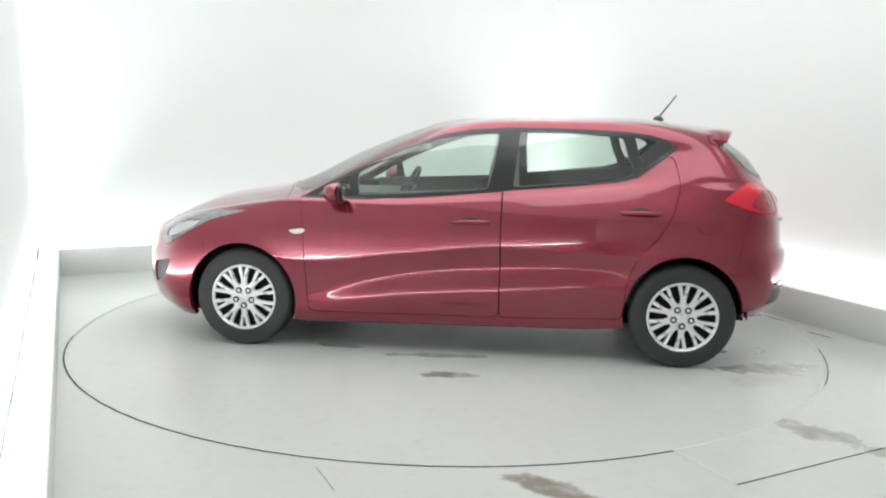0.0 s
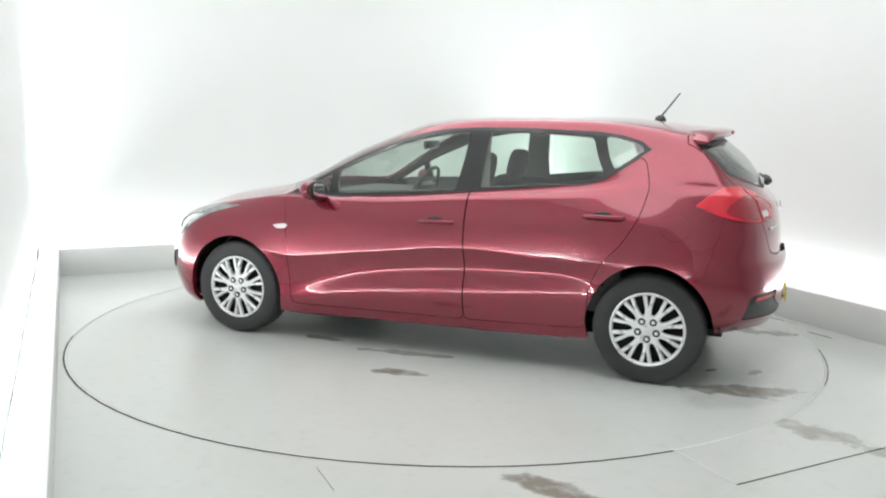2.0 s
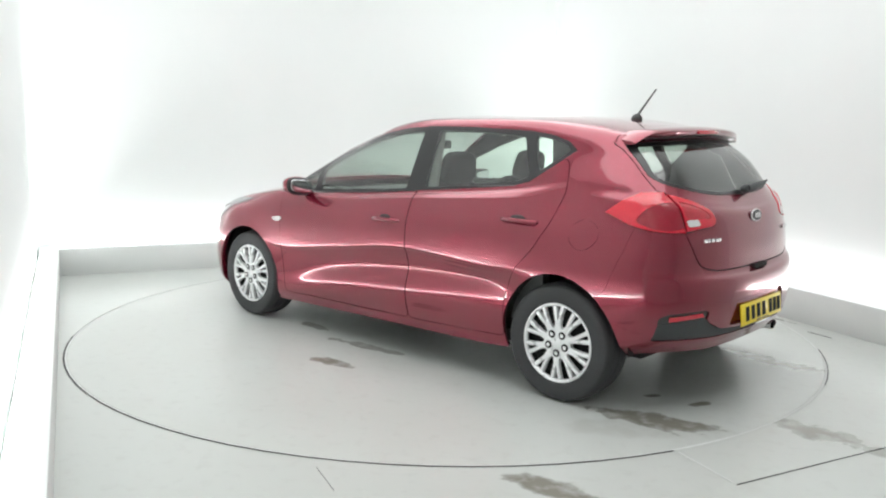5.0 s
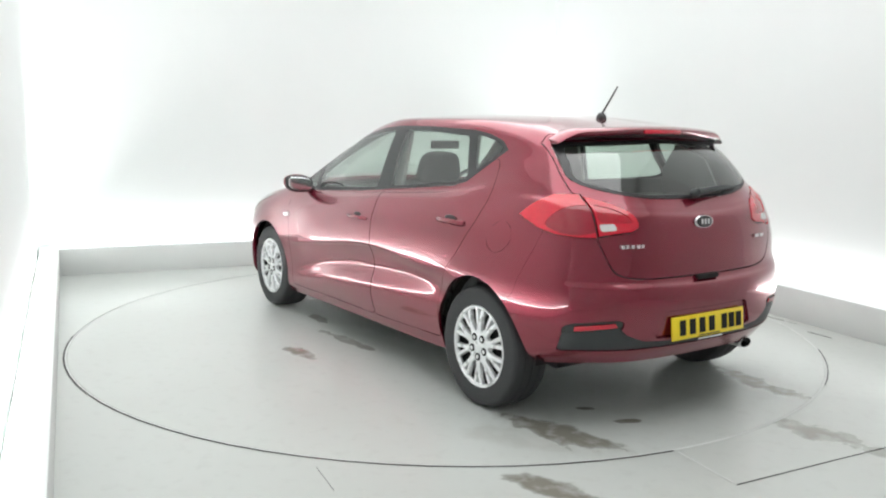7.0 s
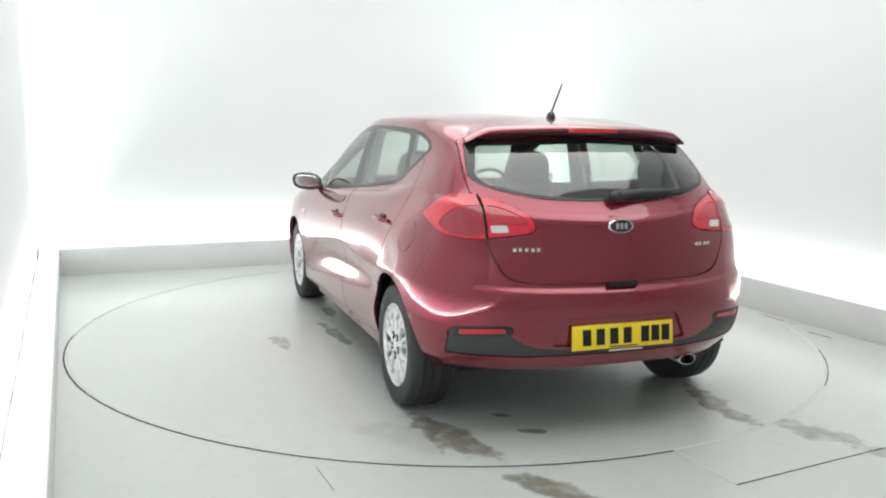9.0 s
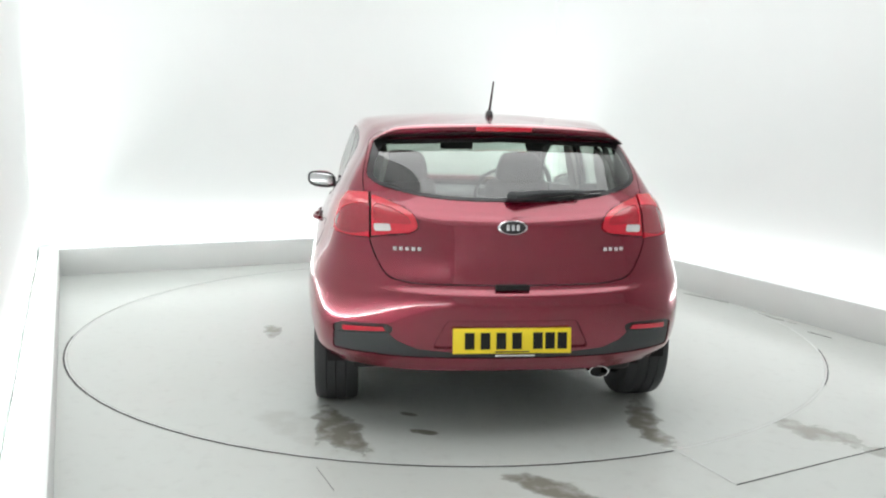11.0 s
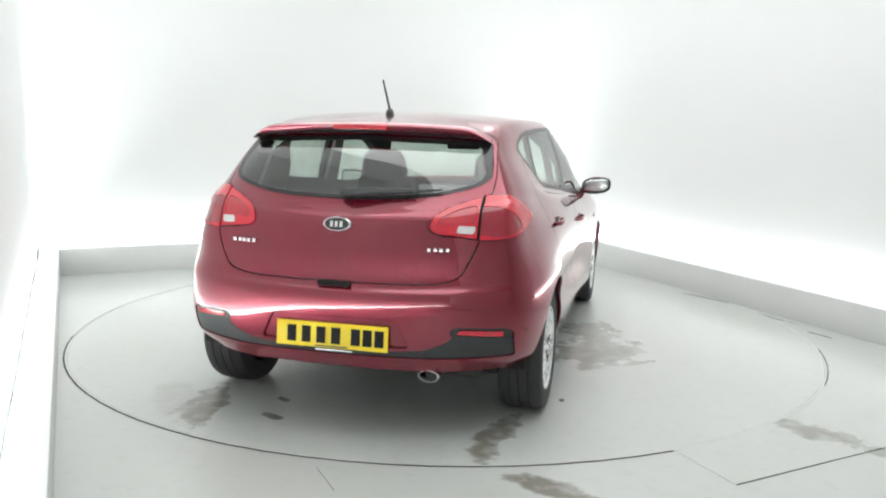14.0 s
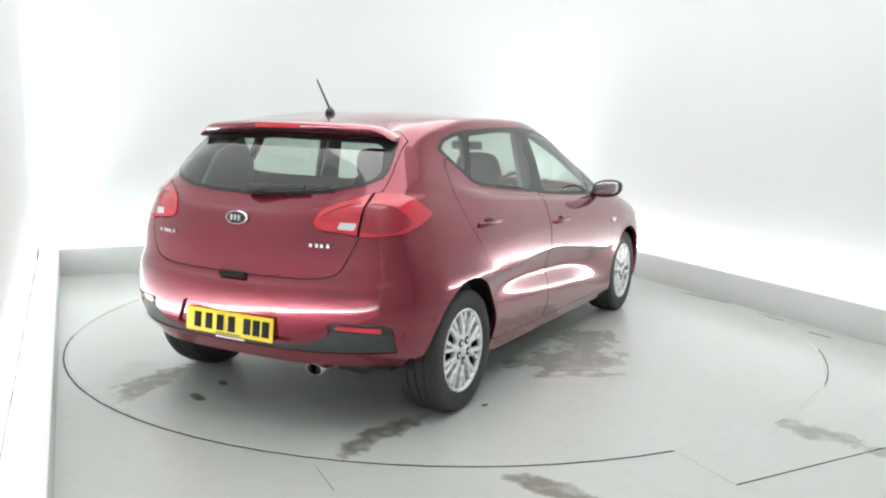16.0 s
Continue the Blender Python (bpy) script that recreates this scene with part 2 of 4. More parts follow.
ring_floor()
booth_box("wall_back", -SLOT - TH, -SLOT - TH, 0, BOOTH_W + SLOT + TH, -SLOT, BOOTH_H, WALL, "plain white studio wall, brightly washed with light", "wall")
booth_box("wall_left", -SLOT - TH, -SLOT, 0, -SLOT, BOOTH_L + 0.3, BOOTH_H, WALL, "plain white studio wall beside the turntable", "wall")
booth_box("wall_right", BOOTH_W + SLOT, -SLOT, 0, BOOTH_W + SLOT + TH, 5.3, BOOTH_H, WALL, "plain white studio wall beside the turntable", "wall")
# Unseen grey end walls, added to dim the light that the car reflects.
booth_box("wall_right_unseen", BOOTH_W + SLOT, 5.3, 0, BOOTH_W + SLOT + TH, BOOTH_L + 0.3, BOOTH_H, END_GREY, "plain grey wall piece added out of view to dim reflections", "curtain")
booth_box("wall_front", -SLOT - TH, BOOTH_L + 0.3, 0, BOOTH_W + SLOT + TH, BOOTH_L + 0.3 + TH, BOOTH_H, END_GREY, "plain unseen wall closing the studio, grey to dim reflections", "wall")
booth_box("ceiling", -SLOT - TH, -SLOT - TH, BOOTH_H, BOOTH_W + SLOT + TH, BOOTH_L + 0.3 + TH, BOOTH_H + 0.1, CEIL, "plain white studio ceiling", "ceiling")
SK = 0.235
booth_box("skirting_back", -0.186, -0.186, 0, BOOTH_W + 0.02, 0, SK, (SKIRT, WALL), "grey painted low skirting ledge along the wall", "skirting", 0.004)
booth_box("skirting_left", -0.186, 0.002, 0, -0.04, BOOTH_L, SK, (SKIRT, WALL), "grey painted low skirting ledge along the wall", "skirting", 0.004)
booth_box("skirting_right", BOOTH_W, -0.186, 0, BOOTH_W + 0.186, 5.3, SK, (SKIRT, WALL), "grey painted low skirting ledge along the wall", "skirting", 0.004)


# ---- the turntable ----
def turntable():
    base = tagged(new("turntable"), "round grey painted car turntable flush with floor", "turntable")
    part("platform", lathe([(0.001, 0.0), (1.2, 0.0), (TURN_R - 0.014, 0.0), (TURN_R - 0.010, -0.003), (TURN_R - 0.010, -0.05), (0.001, -0.05)], 160, "z"), DISC, base, sharp=30)
    part("edge_rim", lathe([(TURN_R - 0.010, 0.0), (TURN_R - 0.010, -0.045), (TURN_R - 0.0008, -0.045), (TURN_R - 0.0008, 0.0), (TURN_R - 0.010, 0.0)], 160, "z"), SKIRT, base, "thin grey painted rim of the turntable")
    return base


TABLE = turntable()


def joint(points, half, material=DARKGAP):
    """A thin dark joint line in the floor."""
    bm = bmesh.new()
    for (x0, y0), (x1, y1) in zip(points, points[1:]):
        d = Vector((x1 - x0, y1 - y0, 0)).normalized()
        w = Vector((-d.y, d.x, 0)) * half
        a, b = Vector((x0, y0, 0)), Vector((x1, y1, 0))
        q = [a - w, b - w, b + w, a + w]
        lo = [bm.verts.new(v + Vector((0, 0, .0005))) for v in q]
        hi = [bm.verts.new(v + Vector((0, 0, .002))) for v in q]
        bm.faces.new(hi)
        for i in range(4):
            bm.faces.new((lo[i], lo[(i + 1) % 4], hi[(i + 1) % 4], hi[i]))
    ob = new("floor_joint", mesh_of("floor_joint", bm, material, False))
    tagged(ob, "dark joint line in the painted floor", "floor joint", kind="structure")


for first, last, half in ((-168, -66, .0052), (-31, -12, .0030), (150, 192, .0016), (108, 150, .0020)):
    arc = [radians(first + (last - first) * k / 24) for k in range(25)]
    joint([(TURN_X + (TURN_R + half) * math.cos(a), (TURN_R + half) * math.sin(a)) for a in arc], half, STEEL)
joint([(1.17, -2.56), (1.98, -2.14), (2.6, -1.82)], .0028, STEEL)
joint([(1.03, -2.235), (1.17, -2.56)], .0022, SKIRT)
joint([(-.50, -2.47), (-.40, -2.68)], .0007, STEEL)
joint([(2.53, -.05), (2.62, -.21)], .005, STEEL)
joint([(2.03, 1.22), (2.29, .87)], .006, STEEL)


# ---- the car: x forward, y to its left, z up; the origin on the ground midway between the axles ----
CAR = tagged(new("car"), "dark red metallic five-door hatchback parked on the turntable", "car")

# Guide lines of the left half, each from the nose's middle round the flank to the tail's middle.
UNDER = [(2.06, 0, .165), (2, .42, .165), (1.84, .66, .165), (1.66, .80, .165), (1.32, .83, .165), (0.93, .83, .17), (0.35, .825, .18),
         (-0.25, .825, .19), (-0.9, .83, .205), (-1.3, .82, .24), (-1.5925, .79, .285), (-1.785, .68, .31), (-1.9198, .42, .31), (-1.9487, 0, .31)]
SILL = [(2.15, 0, 0.235), (2.08, 0.42, 0.235), (1.89, 0.69, 0.235), (1.68, 0.855, 0.24), (1.32, 0.875, 0.25), (0.93, 0.868, 0.245), (0.35, 0.880, 0.34),
        (-0.25, 0.882, 0.39), (-0.9, 0.881, 0.41), (-1.3, 0.88, 0.31), (-1.6118, 0.848, 0.35), (-1.8283, 0.735, 0.385), (-1.9631, 0.44, 0.39), (-1.9968, 0, 0.39)]
LOWER = [(2.2, 0, 0.39), (2.13, 0.42, 0.39), (1.94, 0.7, 0.39), (1.69, 0.87, 0.41), (1.32, 0.895, 0.42), (0.93, 0.872, 0.37), (0.35, 0.857, 0.485),
        (-0.25, 0.854, 0.548), (-0.9, 0.871, 0.565), (-1.3, 0.905, 0.48), (-1.631, 0.875, 0.49), (-1.8524, 0.75, 0.5), (-1.9775, 0.44, 0.5), (-2.0113, 0, 0.5)]
FLANK = [(2.19, 0, 0.49), (2.12, 0.42, 0.50), (1.93, 0.69, 0.52), (1.69, 0.87, 0.57), (1.32, 0.9, 0.61), (0.93, 0.886, 0.525), (0.35, 0.880, 0.585),
        (-0.25, 0.880, 0.648), (-0.9, 0.886, 0.620), (-1.3, 0.905, 0.655), (-1.6406, 0.87, 0.65), (-1.8504, 0.742, 0.65), (-1.9775, 0.432, 0.648), (-2.0122, 0, 0.640)]
SHELF = [(2.17, 0, 0.54), (2.1, 0.42, 0.55), (1.915, 0.68, 0.58), (1.69, 0.855, 0.63), (1.32, 0.89, 0.67), (0.93, 0.892, 0.553), (0.35, 0.892, 0.613),
        (-0.25, 0.892, 0.676), (-0.9, 0.893, 0.650), (-1.3, 0.89, 0.735), (-1.631, 0.855, 0.73), (-1.8331, 0.725, 0.725), (-1.9439, 0.425, 0.70), (-1.9756, 0, 0.69)]
SHOULDER = [(2.15, 0, 0.62), (2.08, 0.41, 0.635), (1.9, 0.66, 0.68), (1.68, 0.82, 0.735), (1.32, 0.87, 0.78), (0.93, 0.883, 0.765), (0.35, 0.879, 0.79),
        (-0.25, 0.880, 0.82), (-0.9, 0.881, 0.84), (-1.3, 0.858, 0.87), (-1.6097, 0.81, 0.87), (-1.8146, 0.72, 0.86), (-1.9319, 0.42, 0.83), (-1.9653, 0, 0.81)]
BELT = [(2.1, 0, 0.68), (2.03, 0.4, 0.7), (1.86, 0.62, 0.745), (1.65, 0.75, 0.8), (1.32, 0.81, 0.86), (0.95, 0.835, 0.895), (0.35, 0.842, 0.895),
        (-0.25, 0.837, 0.94), (-0.9, 0.825, 0.985), (-1.3, 0.79, 1.015), (-1.5893, 0.765, 1.02), (-1.7692, 0.69, 1.01), (-1.9018, 0.42, 0.965), (-1.9377, 0, 0.95)]
BONNET = [(1.74, 0, 0.862), (1.68, 0.37, 0.856), (1.53, 0.58, 0.860), (1.38, 0.7, 0.87), (1.2, 0.765, 0.895), (0.945, 0.81, 0.92), (0.35, 0.822, 0.92),
        (-0.25, 0.815, 0.968), (-0.9, 0.798, 1.02), (-1.3, 0.765, 1.07), (-1.5643, 0.735, 1.07), (-1.7288, 0.67, 1.055), (-1.8649, 0.41, 1.015), (-1.8978, 0, 0.995)]
COWL = [(1.175, 0, 0.978), (1.14, 0.35, 0.969), (1.075, 0.55, 0.952), (1.03, 0.67, 0.935), (0.99, 0.735, 0.93), (0.93, 0.78, 0.937), (0.35, 0.8, 0.945),
        (-0.25, 0.79, 0.995), (-0.9, 0.765, 1.055), (-1.3, 0.738, 1.12), (-1.5395, 0.716, 1.115), (-1.6883, 0.658, 1.095), (-1.8232, 0.42, 1.06), (-1.8557, 0, 1.045)]
PILLAR = [(0.695, 0, 1.206), (0.675, 0.33, 1.195), (0.612, 0.55, 1.172), (0.585, 0.63, 1.155), (0.575, 0.67, 1.15), (0.53, 0.7, 1.148), (0.28, 0.75, 1.16),
        (-0.25, 0.745, 1.19), (-0.9, 0.71, 1.215), (-1.3, 0.676, 1.235), (-1.493, 0.654, 1.225), (-1.6046, 0.612, 1.21), (-1.7208, 0.4, 1.205), (-1.7487, 0, 1.205)]
RAIL = [(0.315, 0, 1.358), (0.298, 0.3, 1.349), (0.262, 0.495, 1.330), (0.245, 0.565, 1.318), (0.225, 0.59, 1.316), (0.2, 0.615, 1.316), (0.1, 0.64, 1.34),
        (-0.25, 0.665, 1.38), (-0.9, 0.65, 1.383), (-1.25, 0.622, 1.355), (-1.4279, 0.598, 1.325), (-1.5023, 0.568, 1.31), (-1.5767, 0.35, 1.325), (-1.5999, 0, 1.335)]
EDGE = [(0.20, 0, 1.396), (0.188, 0.26, 1.389), (0.145, 0.43, 1.374), (0.13, 0.49, 1.37), (0.11, 0.51, 1.37), (0.08, 0.525, 1.374), (0, 0.54, 1.388),
        (-0.25, 0.56, 1.415), (-0.9, 0.555, 1.42), (-1.25, 0.515, 1.397), (-1.4279, 0.51, 1.365), (-1.5209, 0.5, 1.352), (-1.5953, 0.31, 1.37), (-1.6185, 0, 1.38)]
CROWN = [(0.05, 0, 1.420), (0.04, .13, 1.418), (0.02, .22, 1.416), (0, .25, 1.414), (-0.02, .26, 1.414), (-0.05, .265, 1.416), (-0.12, .27, 1.422),
         (-0.35, .27, 1.438), (-0.85, .265, 1.442), (-1.15, .26, 1.430), (-1.35, .255, 1.407), (-1.4465, .25, 1.393), (-1.493, .15, 1.394), (-1.5023, 0, 1.396)]
SPINE = [(x, 0, 1.447 - .030 * abs((x + .65) / .65) ** 2.2) for x in (-.1, -.12, -.15, -.18, -.2, -.23, -.3, -.45, -.8, -1.05, -1.18, -1.24, -1.27, -1.28)]


def spline(a, n):
    """Smooth rows through the rows of a, n steps from one to the next."""
    a = np.asarray(a, float)
    tang = np.empty_like(a)
    tang[1:-1] = (a[2:] - a[:-2]) / 2
    tang[0], tang[-1] = a[1] - a[0], a[-1] - a[-2]
    # no tangent longer than the shorter of its two spans allows
    seg = np.linalg.norm(np.diff(a, axis=0), axis=-1)
    lim = np.empty(a.shape[:-1])
    lim[1:-1] = 1.6 * np.minimum(seg[1:], seg[:-1])
    lim[0], lim[-1] = 1.6 * seg[0], 1.6 * seg[-1]
    ln = np.linalg.norm(tang, axis=-1)
    tang *= np.minimum(1, lim / np.maximum(ln, 1e-9))[..., None]
    out = []
    for i in range(len(a) - 1):
        for k in range(n):
            t = k / n
            h = (2 * t ** 3 - 3 * t * t + 1, t ** 3 - 2 * t * t + t, -2 * t ** 3 + 3 * t * t, t ** 3 - t * t)
            out.append(h[0] * a[i] + h[1] * tang[i] + h[2] * a[i + 1] + h[3] * tang[i + 1])
    out.append(a[-1])
    return np.array(out)


NET = np.array([UNDER, SILL, LOWER, FLANK, SHELF, SHOULDER, BELT, BONNET, COWL, PILLAR, RAIL, EDGE, CROWN, SPINE], float)
# ends meet the middle plane squarely: extend each line past it by its mirror image
pad = lambda row: np.concatenate([row[1:2] * (1, -1, 1), row, row[-2:-1] * (1, -1, 1)])
STEP = 9
LINES = np.array([spline(pad(r), STEP)[STEP:-STEP] for r in NET])
SKIN = spline(LINES, 7)
SKIN[:, 0, 1] = SKIN[:, -1, 1] = 0
SKIN[-1, :, 1] = 0


def inside(p, q, poly):
    hit = False
    for (a, b), (c, d) in zip(poly, poly[1:] + poly[:1]):
        if (b > q) != (d > q) and p < (c - a) * (q - b) / (d - b) + a:
            hit = not hit
    return hit


def round_poly(poly, r, n=4):
    """Rounds the corners of an outline."""
    out = []
    for i, b in enumerate(poly):
        a, b, c = Vector(poly[i - 1]), Vector(b), Vector(poly[(i + 1) % len(poly)])
        u, w = (a - b), (c - b)
        k = min(r, u.length * 0.45, w.length * 0.45)
        p0, p1 = b + u.normalized() * k, b + w.normalized() * k
        for j in range(n + 1):
            t = j / n
            out.append(tuple(p0 * (1 - t) ** 2 + b * 2 * t * (1 - t) + p1 * t * t))
    return out


AX = {"xz": (0, 2), "yz": (1, 2), "xy": (0, 1)}


def cut(bm, layer, poly, axes, number, keep, over=(0,)):
    """Cuts the outline, seen along the third axis, into the skin and numbers the faces within."""
    i, j = AX[axes]
    third = 3 - i - j
    lo = [min(p[k] for p in poly) - 0.02 for k in (0, 1)]
    hi = [max(p[k] for p in poly) + 0.02 for k in (0, 1)]

    def near(f):
        c = f.calc_center_median()
        return keep(c) and lo[0] - .1 < c[i] < hi[0] + .1 and lo[1] - .1 < c[j] < hi[1] + .1

    live = [f for f in bm.faces if near(f)]
    for (a, b), (c, d) in zip(poly, poly[1:] + poly[:1]):
        if abs(a - c) + abs(b - d) < 1e-6:
            continue
        s = []
        for f in live:
            if not f.is_valid:
                continue
            us, vs = [v.co[i] for v in f.verts], [v.co[j] for v in f.verts]
            if max(us) >= min(a, c) - .004 and min(us) <= max(a, c) + .004 and max(vs) >= min(b, d) - .004 and min(vs) <= max(b, d) + .004:
                s.append(f)
        if not s:
            continue
        no = [0, 0, 0]
        no[i], no[j] = -(d - b), c - a
        co = [0, 0, 0]
        co[i], co[j] = a, b
        geom = set(s)
        for f in s:
            geom.update(f.edges)
            geom.update(f.verts)
        bmesh.ops.bisect_plane(bm, geom=list(geom), dist=1e-5, plane_co=co, plane_no=no)
        live = [f for f in bm.faces if near(f)]
    for f in live:
        c = f.calc_center_median()
        if f[layer] in over and inside(c[i], c[j], poly):
            f[layer] = number


# outlines on the skin
DLO = [(.95, .925), (.60, .925), (.03, .967), (-.3, 1.0), (-.63, 1.033), (-.94, 1.068), (-1.04, 1.095), (-1.16, 1.18), (-1.275, 1.262),
       (-1.22, 1.305), (-1.11, 1.338), (-.98, 1.355), (-.6, 1.368), (-.29, 1.368), (-.06, 1.352), (.1, 1.322), (.3, 1.262), (.5, 1.178), (.7, 1.072)]
PANE_FRONT = round_poly([(.60, .945), (.03, .985), (-.175, 1.002), (-.21, 1.15), (-.235, 1.335), (-.06, 1.325), (.1, 1.297), (.3, 1.237), (.5, 1.152), (.62, 1.092)], .02, 2)
PANE_TRI = round_poly([(.87, .945), (.665, .945), (.665, 1.062), (.70, 1.045)], .012, 2)
PANE_REAR = round_poly([(-.325, 1.018), (-.63, 1.05), (-.94, 1.085), (-1.035, 1.115), (-.985, 1.22), (-.955, 1.325), (-.6, 1.345), (-.355, 1.345)], .025, 2)
PANE_QUARTER = round_poly([(-1.085, 1.15), (-1.16, 1.2), (-1.24, 1.262), (-1.2, 1.293), (-1.1, 1.32), (-1.02, 1.332), (-1.05, 1.22)], .02, 2)
DOOR_FRONT = round_poly([(.90, .235), (-.265, .245), (-.265, 1.05), (.99, 1.05), (.93, .80)], .05, 3)
DOOR_REAR = round_poly([(-.265, .245), (-.985, .27), (-1.0, .50), (-1.06, .645), (-1.17, .76), (-1.25, .90), (-1.29, 1.06), (-1.25, 1.22), (-.265, 1.1)], .04, 3)
ARCH_F = [(1.318 + .342 * math.cos(a), .290 + .355 * math.sin(a)) for a in np.linspace(0, 2 * math.pi, 40, endpoint=False)]
ARCH_R = [(-1.325 + .340 * math.cos(a), .300 + .360 * math.sin(a)) for a in np.linspace(0, 2 * math.pi, 40, endpoint=False)]
LAMP_SIDE = [(-1.5255, .977), (-1.5906, 1.033), (-1.665, 1.077), (-1.7348, 1.078), (-1.958, 1.066), (-1.958, .888), (-1.8241, .894), (-1.7422, .905), (-1.6511, .926)]
LAMP_REAR = round_poly([(.66, 1.078), (.579, 1.062), (.487, 1.030), (.422, .994), (.402, .938), (.44, .915), (.527, .908), (.66, .890)], .025, 3)
BAND_SIDE = round_poly([(-1.6744, .945), (-1.7208, 1.005), (-1.7673, 1.034), (-1.8511, 1.02), (-1.8743, .93), (-1.8278, .903), (-1.7627, .913)], .03, 3)
BAND_REAR = round_poly([(.595, 1.035), (.52, 1.018), (.455, .985), (.435, .955), (.595, .960)], .02, 3)
LAMP_SPLIT = [(.617, 1.10), (.607, 1.10), (.607, .885), (.617, .885)]
REVERSE = round_poly([(.598, .950), (.528, .952), (.520, .923), (.592, .919)], .010, 3)
HEAD_INNER = round_poly([(1.58, .775), (1.72, .755), (1.86, .69), (1.87, .645), (1.76, .675), (1.64, .73)], .02, 3)
HEAD_SIDE = round_poly([(1.27, .842), (1.5, .832), (1.75, .785), (1.90, .715), (1.94, .62), (1.86, .59), (1.74, .655), (1.52, .775)], .03, 3)
TAILGATE = round_poly([(-.02, .694), (.42, .698), (.545, .722), (.60, .83), (.622, .90), (.64, 1.06), (.648, 1.15), (.612, 1.31), (.58, 1.345), (-.02, 1.36)], .05, 4)
SCREEN_REAR = round_poly([(-.3, 1.045), (.25, 1.055), (.43, 1.075), (.595, 1.118), (.628, 1.155), (.592, 1.305), (-.3, 1.335)], .03, 3)
SCREEN_CLEAR = round_poly([(-.3, 1.058), (.25, 1.068), (.42, 1.088), (.57, 1.124), (.602, 1.158), (.552, 1.29), (-.3, 1.318)], .03, 3)
PLATE_RECESS = round_poly([(-.1, .548), (.285, .548), (.345, .425), (-.1, .418)], .02, 3)
SCREEN_FRONT = round_poly([(-.3, .975), (.35, .970), (.66, .955), (.69, .965), (.60, 1.17), (.50, 1.31), (.44, 1.345), (-.3, 1.365)], .02, 2)
INSERT = round_poly([(.775, .470), (.72, .472), (.535, .486), (.50, .453), (.41, .417), (.257, .405), (-.02, .405), (-.02, .376), (.47, .378), (.66, .383), (.775, .385)], .012, 2)
REFLECTOR = round_poly([(.735, .505), (.56, .512), (.545, .492), (.735, .480)], .006, 2)
REFLECTOR_POCKET = round_poly([(.775, .502), (.735, .519), (.545, .525), (.515, .512), (.525, .480), (.775, .462)], .012, 2)
HOOD = round_poly([(2.08, -.1), (2.06, .2), (2.0, .40), (1.86, .55), (1.55, .665), (1.07, .715), (1.10, .50), (1.16, .3), (1.20, -.1)], .05, 3)
GRILLE_LOW = round_poly([(-.1, .24), (.5, .25), (.56, .33), (.48, .40), (-.1, .41)], .03, 3)
FOG = round_poly([(1.99, .47), (1.80, .52), (1.86, .40), (1.99, .33)], .03, 3)


